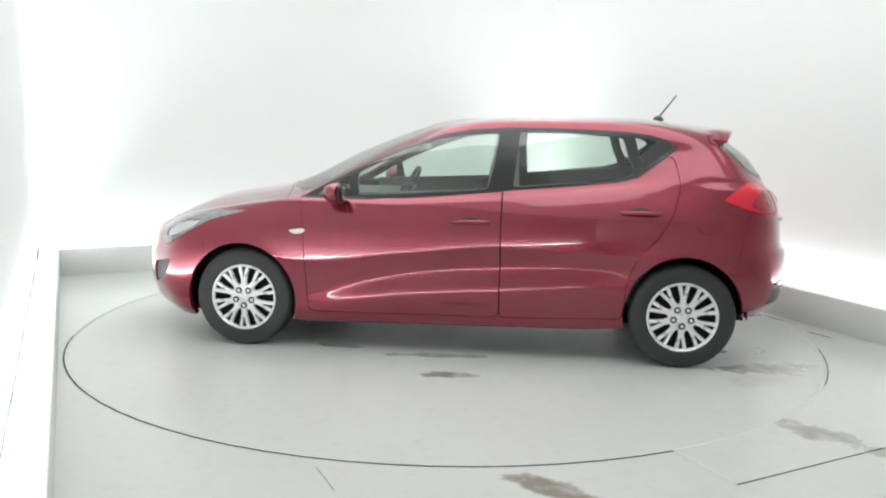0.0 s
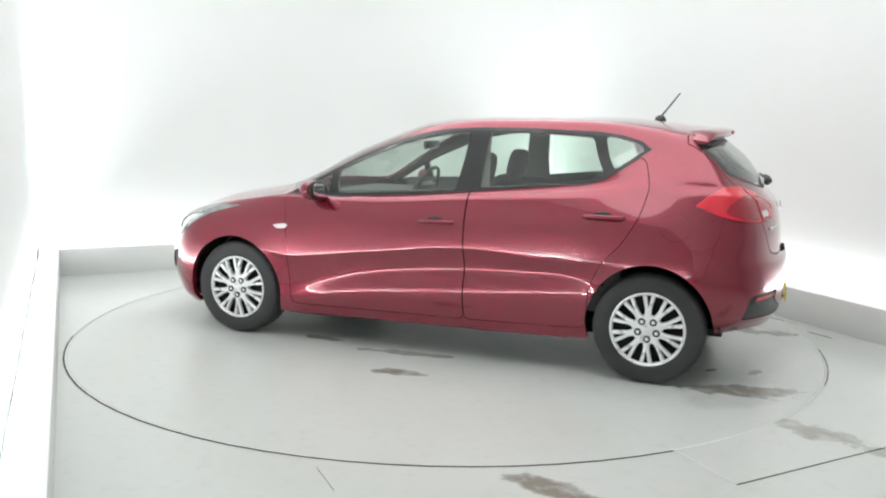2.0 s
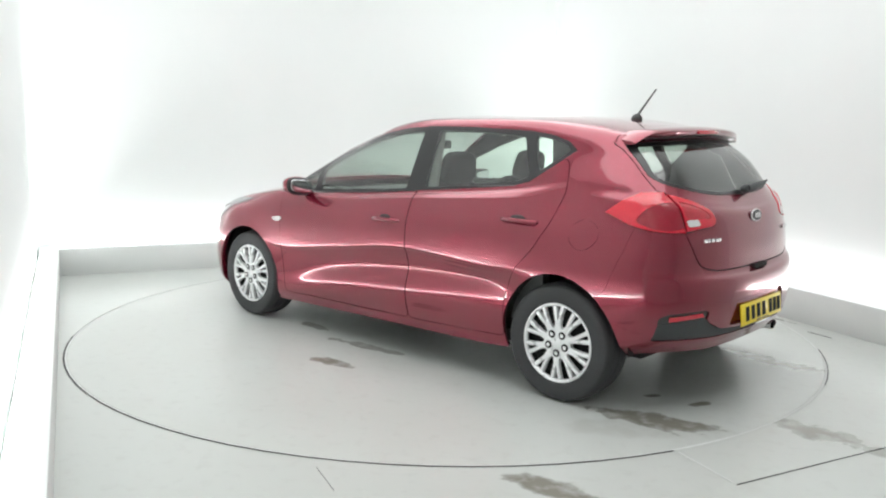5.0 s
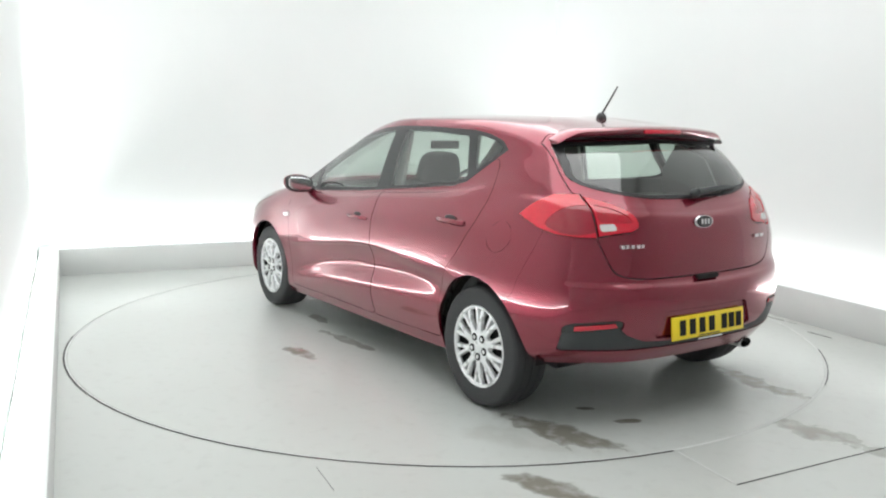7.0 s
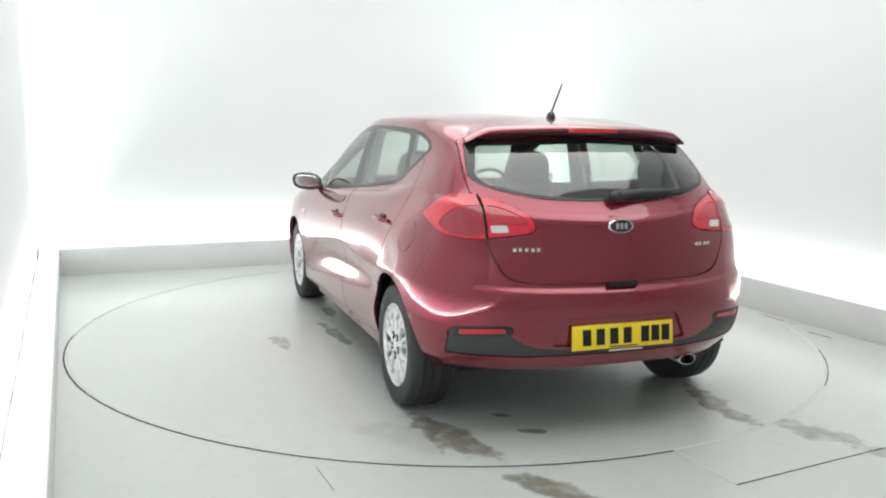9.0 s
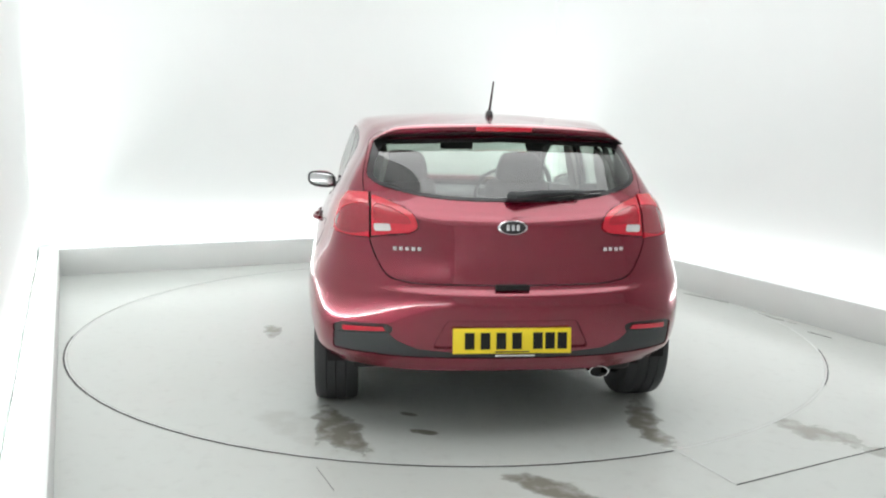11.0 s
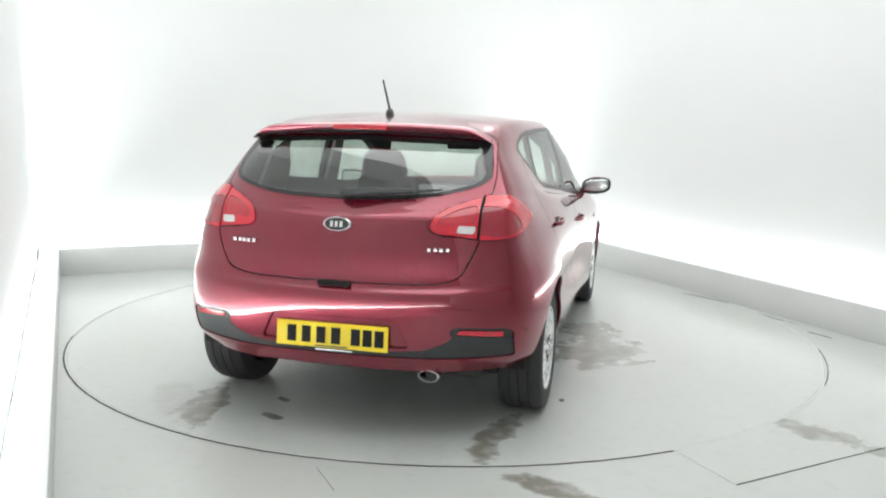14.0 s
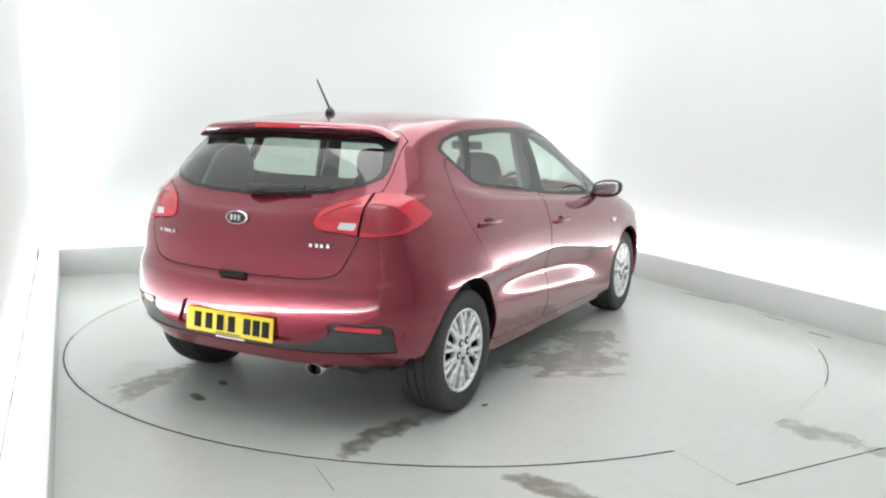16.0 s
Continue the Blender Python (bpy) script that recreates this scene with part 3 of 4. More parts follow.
def half_skin():
    bm = bmesh.new()
    rows, cols = SKIN.shape[:2]
    vs = [[bm.verts.new(SKIN[i, j]) for j in range(cols)] for i in range(rows)]
    for i in range(rows - 1):
        for j in range(cols - 1):
            bm.faces.new((vs[i][j], vs[i][j + 1], vs[i + 1][j + 1], vs[i + 1][j]))
    bmesh.ops.remove_doubles(bm, verts=bm.verts, dist=2e-4)
    bmesh.ops.recalc_face_normals(bm, faces=bm.faces)
    if sum(f.normal.y * f.calc_area() for f in bm.faces) < 0:
        bmesh.ops.reverse_faces(bm, faces=bm.faces)
    layer = bm.faces.layers.int.new("panel")
    side, tail, nose = (lambda c: c.y > .45), (lambda c: c.x < -1.4), (lambda c: c.x > 0)
    cut(bm, layer, ARCH_F, "xz", 99, lambda c: c.y > .5)
    cut(bm, layer, ARCH_R, "xz", 99, lambda c: c.y > .5)
    glass_side = lambda c: c.y > .45 and -1.32 < c.x < 1.0
    cut(bm, layer, DLO, "xz", 1, glass_side)
    cut(bm, layer, PANE_FRONT, "xz", 2, glass_side, (1,))
    cut(bm, layer, PANE_TRI, "xz", 3, glass_side, (1,))
    cut(bm, layer, PANE_REAR, "xz", 4, glass_side, (1,))
    cut(bm, layer, PANE_QUARTER, "xz", 5, glass_side, (1,))
    cut(bm, layer, SCREEN_FRONT, "yz", 6, lambda c: .1 < c.x < 1.3)
    cut(bm, layer, SCREEN_REAR, "yz", 22, tail)
    cut(bm, layer, SCREEN_CLEAR, "yz", 7, tail, (22,))
    cut(bm, layer, PLATE_RECESS, "yz", 23, tail)
    cut(bm, layer, [(-1.4, .614), (-1.4, .6), (-2.2, .6), (-2.2, .614)], "xy", 0, lambda c: c.x < -1.4 and .85 < c.z < 1.13)
    cut(bm, layer, LAMP_SIDE, "xz", 8, lambda c: c.y > .614 and c.x < -1.4)
    cut(bm, layer, LAMP_REAR, "yz", 8, lambda c: c.y < .614 and c.x < -1.5)
    cut(bm, layer, BAND_SIDE, "xz", 9, lambda c: c.y > .614 and c.x < -1.4, (8,))
    cut(bm, layer, LAMP_SPLIT, "yz", 25, lambda c: .55 < c.y < .70 and c.x < -1.5, (8, 9))
    cut(bm, layer, BAND_REAR, "yz", 27, lambda c: c.y < .614 and c.x < -1.5, (8,))
    cut(bm, layer, REVERSE, "yz", 10, lambda c: c.y < .614 and c.x < -1.5, (8, 27))
    cut(bm, layer, HEAD_SIDE, "xz", 11, lambda c: c.y > .5 and c.x > 1.1)
    cut(bm, layer, HEAD_INNER, "xz", 24, lambda c: c.y > .5 and c.x > 1.1, (11,))
    cut(bm, layer, REFLECTOR_POCKET, "yz", 26, lambda c: c.x < -1.6)
    cut(bm, layer, REFLECTOR, "yz", 13, lambda c: c.x < -1.6, (26,))
    cut(bm, layer, INSERT, "yz", 12, lambda c: c.x < -1.55, (0, 26))
    cut(bm, layer, TAILGATE, "yz", 14, lambda c: c.x < -1.45)
    cut(bm, layer, DOOR_FRONT, "xz", 15, lambda c: c.y > .55)
    cut(bm, layer, DOOR_REAR, "xz", 16, lambda c: c.y > .55)
    cut(bm, layer, HOOD, "xy", 17, lambda c: c.z > .62 and c.x > .95)
    cut(bm, layer, GRILLE_LOW, "yz", 18, lambda c: c.x > 1.7)
    cut(bm, layer, FOG, "xz", 19, lambda c: c.y > .5 and c.x > 1.6)
    cut(bm, layer, [(-1.4, -.1), (-2.3, -.1), (-2.3, .95), (-1.69, .95), (-1.65, .80), (-1.60, .62), (-1.4, .45)], "xz", 20, lambda c: c.x < -1.4)
    cut(bm, layer, [(1.55, .1), (2.4, .1), (2.4, .655), (1.55, .655)], "xz", 21, lambda c: c.x > 1.5)
    return bm, layer


HALF, LAYER = half_skin()
HALF.verts.ensure_lookup_table()


def panel(name, number, material, sides=(1, -1), label="", gap=0.0, lip=0.03, joined=False, parent=None, proud=0.0):
    """One or both sides' panel as its own mesh, with a folded lip and a shut-line gap round it."""
    made = []
    todo = [sides] if joined else [(s,) for s in sides]
    for group in todo:
        bm = bmesh.new()
        for s in group:
            seen = {}
            for f in HALF.faces:
                if f[LAYER] != number:
                    continue
                vs = []
                for v in f.verts:
                    if v.index not in seen:
                        seen[v.index] = bm.verts.new((v.co.x, v.co.y * s, v.co.z))
                    vs.append(seen[v.index])
                try:
                    bm.faces.new(vs if s > 0 else vs[::-1])
                except ValueError:
                    pass
        bmesh.ops.remove_doubles(bm, verts=bm.verts, dist=3e-5)
        bm.normal_update()
        if proud:
            for v in bm.verts:
                v.co += v.normal * proud
        rim = [e for e in bm.edges if e.is_boundary and not all(abs(v.co.y) < 1e-4 for v in e.verts)]
        rim_v = {v for e in rim for v in e.verts}
        if gap:
            push = {}
            for e in rim:
                f = e.link_faces[0]
                d = (e.verts[1].co - e.verts[0].co).normalized()
                w = f.normal.cross(d)
                if w.dot(f.calc_center_median() - e.verts[0].co) < 0:
                    w = -w
                for v in e.verts:
                    push[v] = push.get(v, Vector()) + w
            for v, w in push.items():
                if w.length > 1e-6:
                    v.co += w.normalized() * gap
        if lip:
            normals = {v: v.normal.copy() for v in rim_v}
            ext = bmesh.ops.extrude_edge_only(bm, edges=rim)
            back = {}
            for v in ext["geom"]:
                if isinstance(v, bmesh.types.BMVert):
                    src = min((e.other_vert(v) for e in v.link_edges if e.other_vert(v) in normals), key=lambda o: (o.co - v.co).length, default=None)
                    if src is not None:
                        v.co -= normals[src] * lip
        me = bpy.data.meshes.new(name)
        bm.to_mesh(me)
        bm.free()
        me.materials.append(material)
        me.shade_smooth()
        me.set_sharp_from_angle(angle=radians(38))
        ob = new(name, me)
        ob.parent = parent or CAR
        made.append(tagged(ob, label))
    return made


HALF.faces.ensure_lookup_table()
HALF.verts.index_update()
panel("body_shell", 0, PAINT, joined=True, gap=0.0, lip=0.008)
TRIMS = panel("window_surround", 1, BLACK, label="gloss black window surround and pillar trim", lip=0.02)
for trim_list, number in ((TRIMS, 2), (TRIMS, 3), (TRIMS, 4), (TRIMS, 5)):
    for side_trim, s in zip(trim_list, (1, -1)):
        for ob in panel({2: "front_door_window", 3: "corner_window", 4: "rear_door_window", 5: "quarter_window"}[number], number, GLASS, (s,), "pale green tinted glass", lip=0.0):
            ob.visible_shadow = False
for name, number, material in (("windscreen", 6, GLASS), ("rear_window", 7, GLASS_REAR)):
    ob = panel(name, number, material, joined=True, lip=0.0, label="tinted window glass")[0]
    ob.visible_shadow = False
DOORS = {}
for s in (1, -1):
    lamp = panel("tail_lamp", 8, LAMP_RED, (s,), "glossy red wraparound tail lamp", gap=.0015, proud=.004)[0]
    panel("dark_band", 9, LAMP_DARK, (s,), "darker red lower lens band", parent=lamp, lip=.004, proud=.002)
    panel("inner_lens", 27, LAMP_MID, (s,), "deeper red inner lens on the tailgate", parent=lamp, lip=.004, proud=.001)
    panel("lamp_split", 25, LINER, (s,), "dark gap between the lamp's two pieces", parent=lamp, lip=.004, proud=-.006)
    panel("reversing_lens", 10, LAMP_CLEAR, (s,), "clear reversing lamp lens", parent=lamp, lip=.004, proud=.005)
    lamp = panel("headlamp", 11, HEADLENS, (s,), "swept-back clear headlamp", gap=.002, proud=.002)[0]
    panel("reflector", 24, CHROME, (s,), "bright headlamp reflector", parent=lamp, lip=.01, proud=-.003)
    DOORS[s, "front"] = panel("front_door", 15, PAINT, (s,), "red front door", gap=.004, lip=.018)[0]
    DOORS[s, "rear"] = panel("rear_door", 16, PAINT, (s,), "red rear door", gap=.004, lip=.018)[0]
    panel("fog_lamp_recess", 19, PLASTIC, (s,), "dark fog lamp recess", proud=-.012)
    panel("reflector_pocket", 26, BLACK, (s,), "black pocket round the reflector", lip=.01, proud=-.008)
    panel("rear_reflector", 13, LAMP_RED, (s,), "slim red bumper reflector", gap=.001, lip=.004)
panel("bumper_insert", 12, PLASTIC, joined=True, label="dark grey plastic bumper insert", gap=.001, proud=-.006, lip=.02)
GATE = panel("tailgate", 14, PAINT, joined=True, gap=.0055, lip=.010, label="red painted tailgate")[0]
panel("rear_window_border", 22, BLACK, joined=True, label="black border of the rear window", parent=GATE, lip=.006)
panel("plate_recess", 23, PAINT, joined=True, label="recessed red panel behind the number plate", proud=-.012, lip=-.012)
panel("bonnet", 17, PAINT, joined=True, gap=.004, label="red painted bonnet")
panel("lower_grille", 18, PLASTIC, joined=True, proud=-.02, label="dark lower grille")
panel("rear_bumper", 20, PAINT, joined=True, gap=.0012, label="red painted rear bumper")
panel("front_bumper", 21, PAINT, joined=True, gap=.0012, label="red painted front bumper")
for number, name in ((0, "body_inner_lining"), (15, "front_door_lining"), (16, "rear_door_lining"), (14, "tailgate_lining"), (17, "bonnet_lining")):
    panel(name, number, CABIN if number == 14 else LINER, joined=number not in (15, 16), proud=-.012 if number == 14 else -.024, lip=0, label="dark grey inner lining")
HALF.free()


def inner_liner():
    """Dark inner skin behind the painted panels, up to the window line, with floor and wheel housings."""
    bm = bmesh.new()
    rows = [np.array(r) for r in spline(LINES[:9], 2)]
    for s in (1, -1):
        grid = []
        for r in rows:
            line = []
            for x, y, z in r[::4]:
                k = Vector((x * 0.978, max(0, y - 0.045) * s, min(z, 0.9 + 0.10 * max(0, -x)) - 0.015))
                line.append(bm.verts.new(k))
            grid.append(line)
        for a, b in zip(grid, grid[1:]):
            for i in range(len(a) - 1):
                c = (a[i].co + b[i + 1].co) / 2
                if any(math.hypot(c.x - wx, c.z - 0.30) < 0.40 for wx in (1.322, -1.322)) and abs(c.y) > 0.5:
                    continue
                bm.faces.new((a[i], a[i + 1], b[i + 1], b[i]))
    bmesh.ops.remove_doubles(bm, verts=bm.verts, dist=1e-4)
    part("inner_lining", bm, LINER, CAR, "dark inner lining of the body")


inner_liner()


def underbody():
    line = LINES[0][::3]
    bm = bmesh.new()
    top = [bm.verts.new((x * .985, y * .93, z + .02)) for x, y, z in line] + [bm.verts.new((x * .985, -y * .93, z + .02)) for x, y, z in line[::-1][1:-1]]
    bm.faces.new(top)
    part("underbody", bm, LINER, CAR, "dark underbody panel", smooth=False)


underbody()


def wheel_housing(x):
    for s in (1, -1):
        bm = bmesh.new()
        n = 28
        ring = []
        for i in range(n + 1):
            a = -0.02 + (math.pi + 0.04) * i / n
            ring.append([bm.verts.new((x + .375 * math.cos(a), s * y, .298 + .375 * math.sin(a))) for y in (.805, .58)])
        for a, b in zip(ring, ring[1:]):
            bm.faces.new((a[0], b[0], b[1], a[1]))
        bm.faces.new([r[1] for r in ring])
        part("wheel_arch_liner", bm, LINER, CAR, "matt black wheel arch liner")


wheel_housing(1.322), wheel_housing(-1.322)

# ---- wheels ----
TYRE_R = .302


def wheel_meshes():
    tread = [(.304, -.048), (.296, -.047), (.296, -.043), (.304, -.042), (.3045, -.004), (.296, -.003), (.296, .003), (.3045, .004), (.304, .042), (.296, .043), (.296, .047), (.304, .048)]
    tyre = lathe([(.195, -.095), (.23, -.102), (.275, -.105), (.291, -.098), (.2995, -.08), (.3035, -.05)] + tread + [(.3035, .05), (.2995, .08), (.291, .098),
                  (.284, .1015), (.276, .104), (.245, .1055), (.232, .1045), (.222, .1025), (.213, .102), (.207, .098), (.199, .092), (.195, .07), (.195, -.095)], 96)
    back = lathe([(.197, .062), (.185, .05), (.001, .046), (.001, .040), (.197, .04), (.197, .062)], 64)
    rim = lathe([(.203, .084), (.2055, .094), (.203, .1), (.196, .101), (.190, .096), (.186, .086), (.190, .075), (.203, .084)], 96)
    hub = lathe([(.082, .07), (.084, .088), (.079, .0955), (.055, .097), (.036, .0955), (.031, .0985), (.028, .1005), (.001, .1015), (.001, .07), (.082, .07)], 64)
    spoke = bmesh.new()

    def bar(r0, a0, r1, a1, w0, w1, o0, o1):
        p0, p1 = Vector((r0 * math.cos(a0), r0 * math.sin(a0))), Vector((r1 * math.cos(a1), r1 * math.sin(a1)))
        d = (p1 - p0).normalized()
        nrm = Vector((-d.y, d.x))
        vs = []
        for p, w, o in ((p0, w0, o0), ((p0 + p1) / 2, (w0 + w1) / 2, (o0 + o1) / 2 + .003), (p1, w1, o1)):
            vs.append([spoke.verts.new((q.x, oo, q.y)) for q, oo in ((p - nrm * w, o - .022), (p - nrm * w * .95, o - .004), (p - nrm * w * .6, o),
                                                                    (p + nrm * w * .6, o), (p + nrm * w * .95, o - .004), (p + nrm * w, o - .022))])
        for a, b in zip(vs, vs[1:]):
            for i in range(5):
                spoke.faces.new((a[i], a[i + 1], b[i + 1], b[i]))

    bar(.05, 0, .118, 0, .0200, .0165, .094, .0975)
    bar(.100, .055, .194, .128, .0094, .0118, .0975, .094)
    bar(.100, -.055, .194, -.128, .0094, .0118, .0975, .094)
    nut = lathe([(.0195, .090), (.0195, .0990), (.0170, .0985), (.0115, .0968), (.0105, .1005), (.001, .101)], 20)
    for f in nut.faces:
        c = f.calc_center_median()
        f.material_index = 1 if .0108 < math.hypot(c.x, c.z) else 0
    return [mesh_of(n, b, m) for n, b, m in (("tyre", tyre, RUBBER), ("backing_disc", back, LINER), ("rim", rim, SILVER), ("hub_cap", hub, SILVER), ("spoke", spoke, SILVER), ("wheel_nut", nut, (SILVER, LINER)))]


SPOKES = 10
TYRE, BACKING, RIM, HUBCAP, SPOKE, NUT = wheel_meshes()


def wheel(x, s):
    base = new("wheel")
    base.parent = CAR
    tagged(base, "black tyre with silver multi-spoke wheel trim")
    base.matrix_basis = pose(x, s * .765, TYRE_R, 0, 0, 0 if s > 0 else 180)
    for name, me in (("tyre", TYRE), ("backing_disc", BACKING), ("rim", RIM), ("hub_cap", HUBCAP)):
        ob = new(name, me)
        ob.parent = base
    for k in range(SPOKES):
        ob = new("spoke", SPOKE)
        ob.parent = base
        ob.matrix_basis = pose(0, 0, 0, 0, 360 / SPOKES * k + 18, 0)
    for k in range(5):
        ob = new("wheel_nut", NUT)
        ob.parent = base
        a = radians(72 * k + 54)
        ob.matrix_basis = pose(.052 * math.cos(a), 0, .052 * math.sin(a))
    return base


for x in (1.31, -1.325):
    for s in (1, -1):
        wheel(x, s)


# ---- outside fittings ----
def side_y(x, z):
    """Half width of the skin at x, z on the flank."""
    d = (SKIN[:, :, 0] - x) ** 2 + (SKIN[:, :, 2] - z) ** 2 + 10 * (SKIN[:, :, 1] < .4)
    return float(SKIN[:, :, 1].flat[int(np.argmin(d))])


def tail_x(y, z):
    """Rearmost x of the skin at y, z on the tail."""
    d = (SKIN[:, :, 1] - abs(y)) ** 2 + (SKIN[:, :, 2] - z) ** 2 + 10 * (SKIN[:, :, 0] > -1.4)
    return float(SKIN[:, :, 0].flat[int(np.argmin(d))])


def door_handle(x, z, which):
    for s in (1, -1):
        y = side_y(x, z)
        # Black ellipsoid that paints in the shade of the handle's cup.
        shade_spot = bmesh.new()
        bmesh.ops.create_uvsphere(shade_spot, u_segments=20, v_segments=10, radius=1)
        for v in shade_spot.verts:
            v.co = Vector((x + v.co.x * .050, s * (y - .002 + v.co.y * .006), z + .004 + v.co.z * .019))
        part("handle_shade", shade_spot, BLACK, DOORS[s, which], "black spot standing in for the shade behind the handle")
        low = z - .008
        bm = tube([(x + .105, s * (y - .002), low), (x + .085, s * (y + .020), low + .002), (x + .02, s * (y + .028), low + .004), (x - .05, s * (y + .028), low + .004),
                   (x - .095, s * (y + .020), low + .002), (x - .115, s * (y - .002), low)], .0095, 10)
        for v in bm.verts:
            v.co.z = low + .002 + (v.co.z - low - .002) * 1.2
        part("door_handle", bm, PAINT, DOORS[s, which], "red pull door handle")


door_handle(-.085, .825, "front"), door_handle(-1.055, .905, "rear")


def mirror(s):
    base = new("door_mirror")
    base.parent = CAR
    tagged(base, "body-coloured door mirror on a black stalk")
    bm = bmesh.new()
    bmesh.ops.create_uvsphere(bm, u_segments=28, v_segments=16, radius=1)
    for v in bm.verts:
        p = v.co
        k = 1.0 - .18 * max(0, p.y)
        x = p.x * (.085 if p.x > 0 else .03)
        v.co = Vector((.70 + x * k, s * (.915 + math.copysign(abs(p.y) ** .75, p.y) * .098), .965 + math.copysign(abs(p.z) ** .75, p.z) * .062 * k + .012 * p.y))
    part("mirror_shell", bm, PAINT, base, "red mirror shell")
    bm = bmesh.new()
    bmesh.ops.create_uvsphere(bm, u_segments=28, v_segments=12, radius=1)
    for v in bm.verts:
        p = v.co
        v.co = Vector((.672 + p.x * .016, s * (.915 + math.copysign(abs(p.y) ** .7, p.y) * .102), .965 + math.copysign(abs(p.z) ** .7, p.z) * .058 + .012 * p.y))
    part("mirror_rim", bm, BLACK, base, "black mirror rim")
    bm = bmesh.new()
    bmesh.ops.create_uvsphere(bm, u_segments=28, v_segments=12, radius=1)
    for v in bm.verts:
        p = v.co
        v.co = Vector((.652 + p.x * .005, s * (.915 + math.copysign(abs(p.y) ** .6, p.y) * .085), .967 + math.copysign(abs(p.z) ** .6, p.z) * .041 + .012 * p.y))
    part("mirror_glass", bm, CHROME, base, "mirror glass")
    bm = tube([(.70, s * .80, .935), (.70, s * .85, .922), (.70, s * .90, .925)], .03, 12)
    for v in bm.verts:
        v.co.z = .925 + (v.co.z - .925) * .6
    part("mirror_stalk", bm, BLACK, base, "black mirror stalk")


mirror(1), mirror(-1)

for s in (1, -1):
    y = side_y(.955, .728)
    bm = prism(round_poly([(1.015, .735), (.925, .748), (.905, .735), (.93, .715), (.985, .712)], .012, 3), (0, .012), None, lambda a, b, d: (a, s * (y - .004 + d), b), .003)
    part("side_repeater", bm, LAMP_CLEAR, CAR, "small pale indicator lens")

ring = []
for k in range(41):
    a = 2 * math.pi * k / 40
    x, z = -1.442 + .078 * math.cos(a), .862 + .074 * math.sin(a)
    ring.append((x, side_y(x, z) + .001, z))
ring = [tuple(sum(ring[(k + d) % 40][c] for d in (-2, -1, 0, 1, 2)) / 5 for c in range(3)) for k in range(41)]
part("fuel_flap_seam", tube(ring, .0006, 5), LINER, CAR, "round seam of the fuel flap")

# antenna
bm = bmesh.new()
bmesh.ops.create_uvsphere(bm, u_segments=16, v_segments=10, radius=1)
for v in bm.verts:
    v.co = Vector((-1.226 + v.co.x * .035, v.co.y * .02, 1.425 + max(-.3, v.co.z) * .034))
ANT = part("antenna_base", bm, BLACK, CAR, "black antenna base")
part("antenna_rod", tube([(-1.226, 0, 1.445), (-1.29, 0, 1.53), (-1.336, 0, 1.592)], .006, 8, taper=.004), BLACK, CAR, "thin black antenna rod")


def spoiler():
    bm = bmesh.new()
    n = 36
    rings = []
    for i in range(n + 1):
        y = -.595 + 1.19 * i / n
        k = abs(y) / .595
        tip = max(0, k - .8) / .2
        th = 1 - .75 * tip
        xe = -1.664 + .105 * k ** 2.5
        z = 1.380 - .026 * k ** 2 - .045 * tip ** 1.6
        rings.append([bm.verts.new(p) for p in ((xe + .20, y * .965, z + .004), (xe + .08, y * .985, z + .013), (xe + .012, y, z + .003), (xe, y, z - .006), (xe + .006, y, z - .030 * th), (xe + .03, y, z - .042 * th),
                                                (xe + .10, y * .985, z - .050 * th), (xe + .20, y * .965, z - .052 * th))])
    for a, b in zip(rings, rings[1:]):
        for k in range(8):
            bm.faces.new((a[k], a[(k + 1) % 8], b[(k + 1) % 8], b[k]))
    bm.faces.new(rings[0])
    bm.faces.new(rings[-1][::-1])
    for f in bm.faces:
        f.material_index = 0
    bmesh.ops.recalc_face_normals(bm, faces=bm.faces)
    for f in bm.faces:
        c = f.calc_center_median()
        if f.normal.z < -.6:
            f.material_index = 1
    part("roof_spoiler", bm, (PAINT, BLACK), GATE, "red tailgate spoiler with black underside", sharp=50)
    bm = box_bm(-1.6675, -.130, 1.352, -1.654, .130, 1.372, .004)
    part("high_brake_lamp", bm, LAMP_RED, GATE, "slim red high-level brake lamp")


spoiler()

# number plate with bars in place of its characters
PLATE_X = -2.011
TILTP = pose(PLATE_X, 0, .461, 0, 6, 0)
PLATE = part("number_plate", box_bm(-.003, -.26, -.0555, .004, .26, .0555, .002), YELLOW, CAR, "yellow rear number plate with black characters", at=TILTP)
for y in (.187, .118, .049, -.020, -.112, -.166, -.220):
    bm = box_bm(-.0052, y - .021, -.036, -.0032, y + .021, .036, .0006)
    part("character_bar", bm, LINER, PLATE)
part("plate_note", box_bm(-.0048, -.075, -.050, -.0032, .075, -.045), BLACK, PLATE)
part("plate_sill", box_bm(-2.020, -.10, .392, -2.000, .075, .402, .003), CHROME, CAR, "pale strip under the number plate")

# badge, script plates, wiper, latch, exhaust
bm = lathe([(.001, .006), (.8, .006), (.92, .005), (1.0, 0), (.001, 0)], 40, "x")
for v in bm.verts:
    v.co = Vector((-v.co.x, v.co.y * .066, v.co.z * .033))
BADGE = part("badge", bm, CHROME, GATE, "oval chrome maker badge", at=pose(-1.945, 0, .945, 0, 8, 0))
bm = lathe([(.001, .0085), (.8, .0075), (.86, .005)], 40, "x")
for v in bm.verts:
    v.co = Vector((-v.co.x, v.co.y * .066, v.co.z * .033))
DK = part("badge_field", bm, BLACK, BADGE, "black badge field")
for y in (.022, 0, -.022):
    part("badge_mark", box_bm(-.0105, y - .007, -.013, -.0075, y + .007, .013, .001), CHROME, DK)
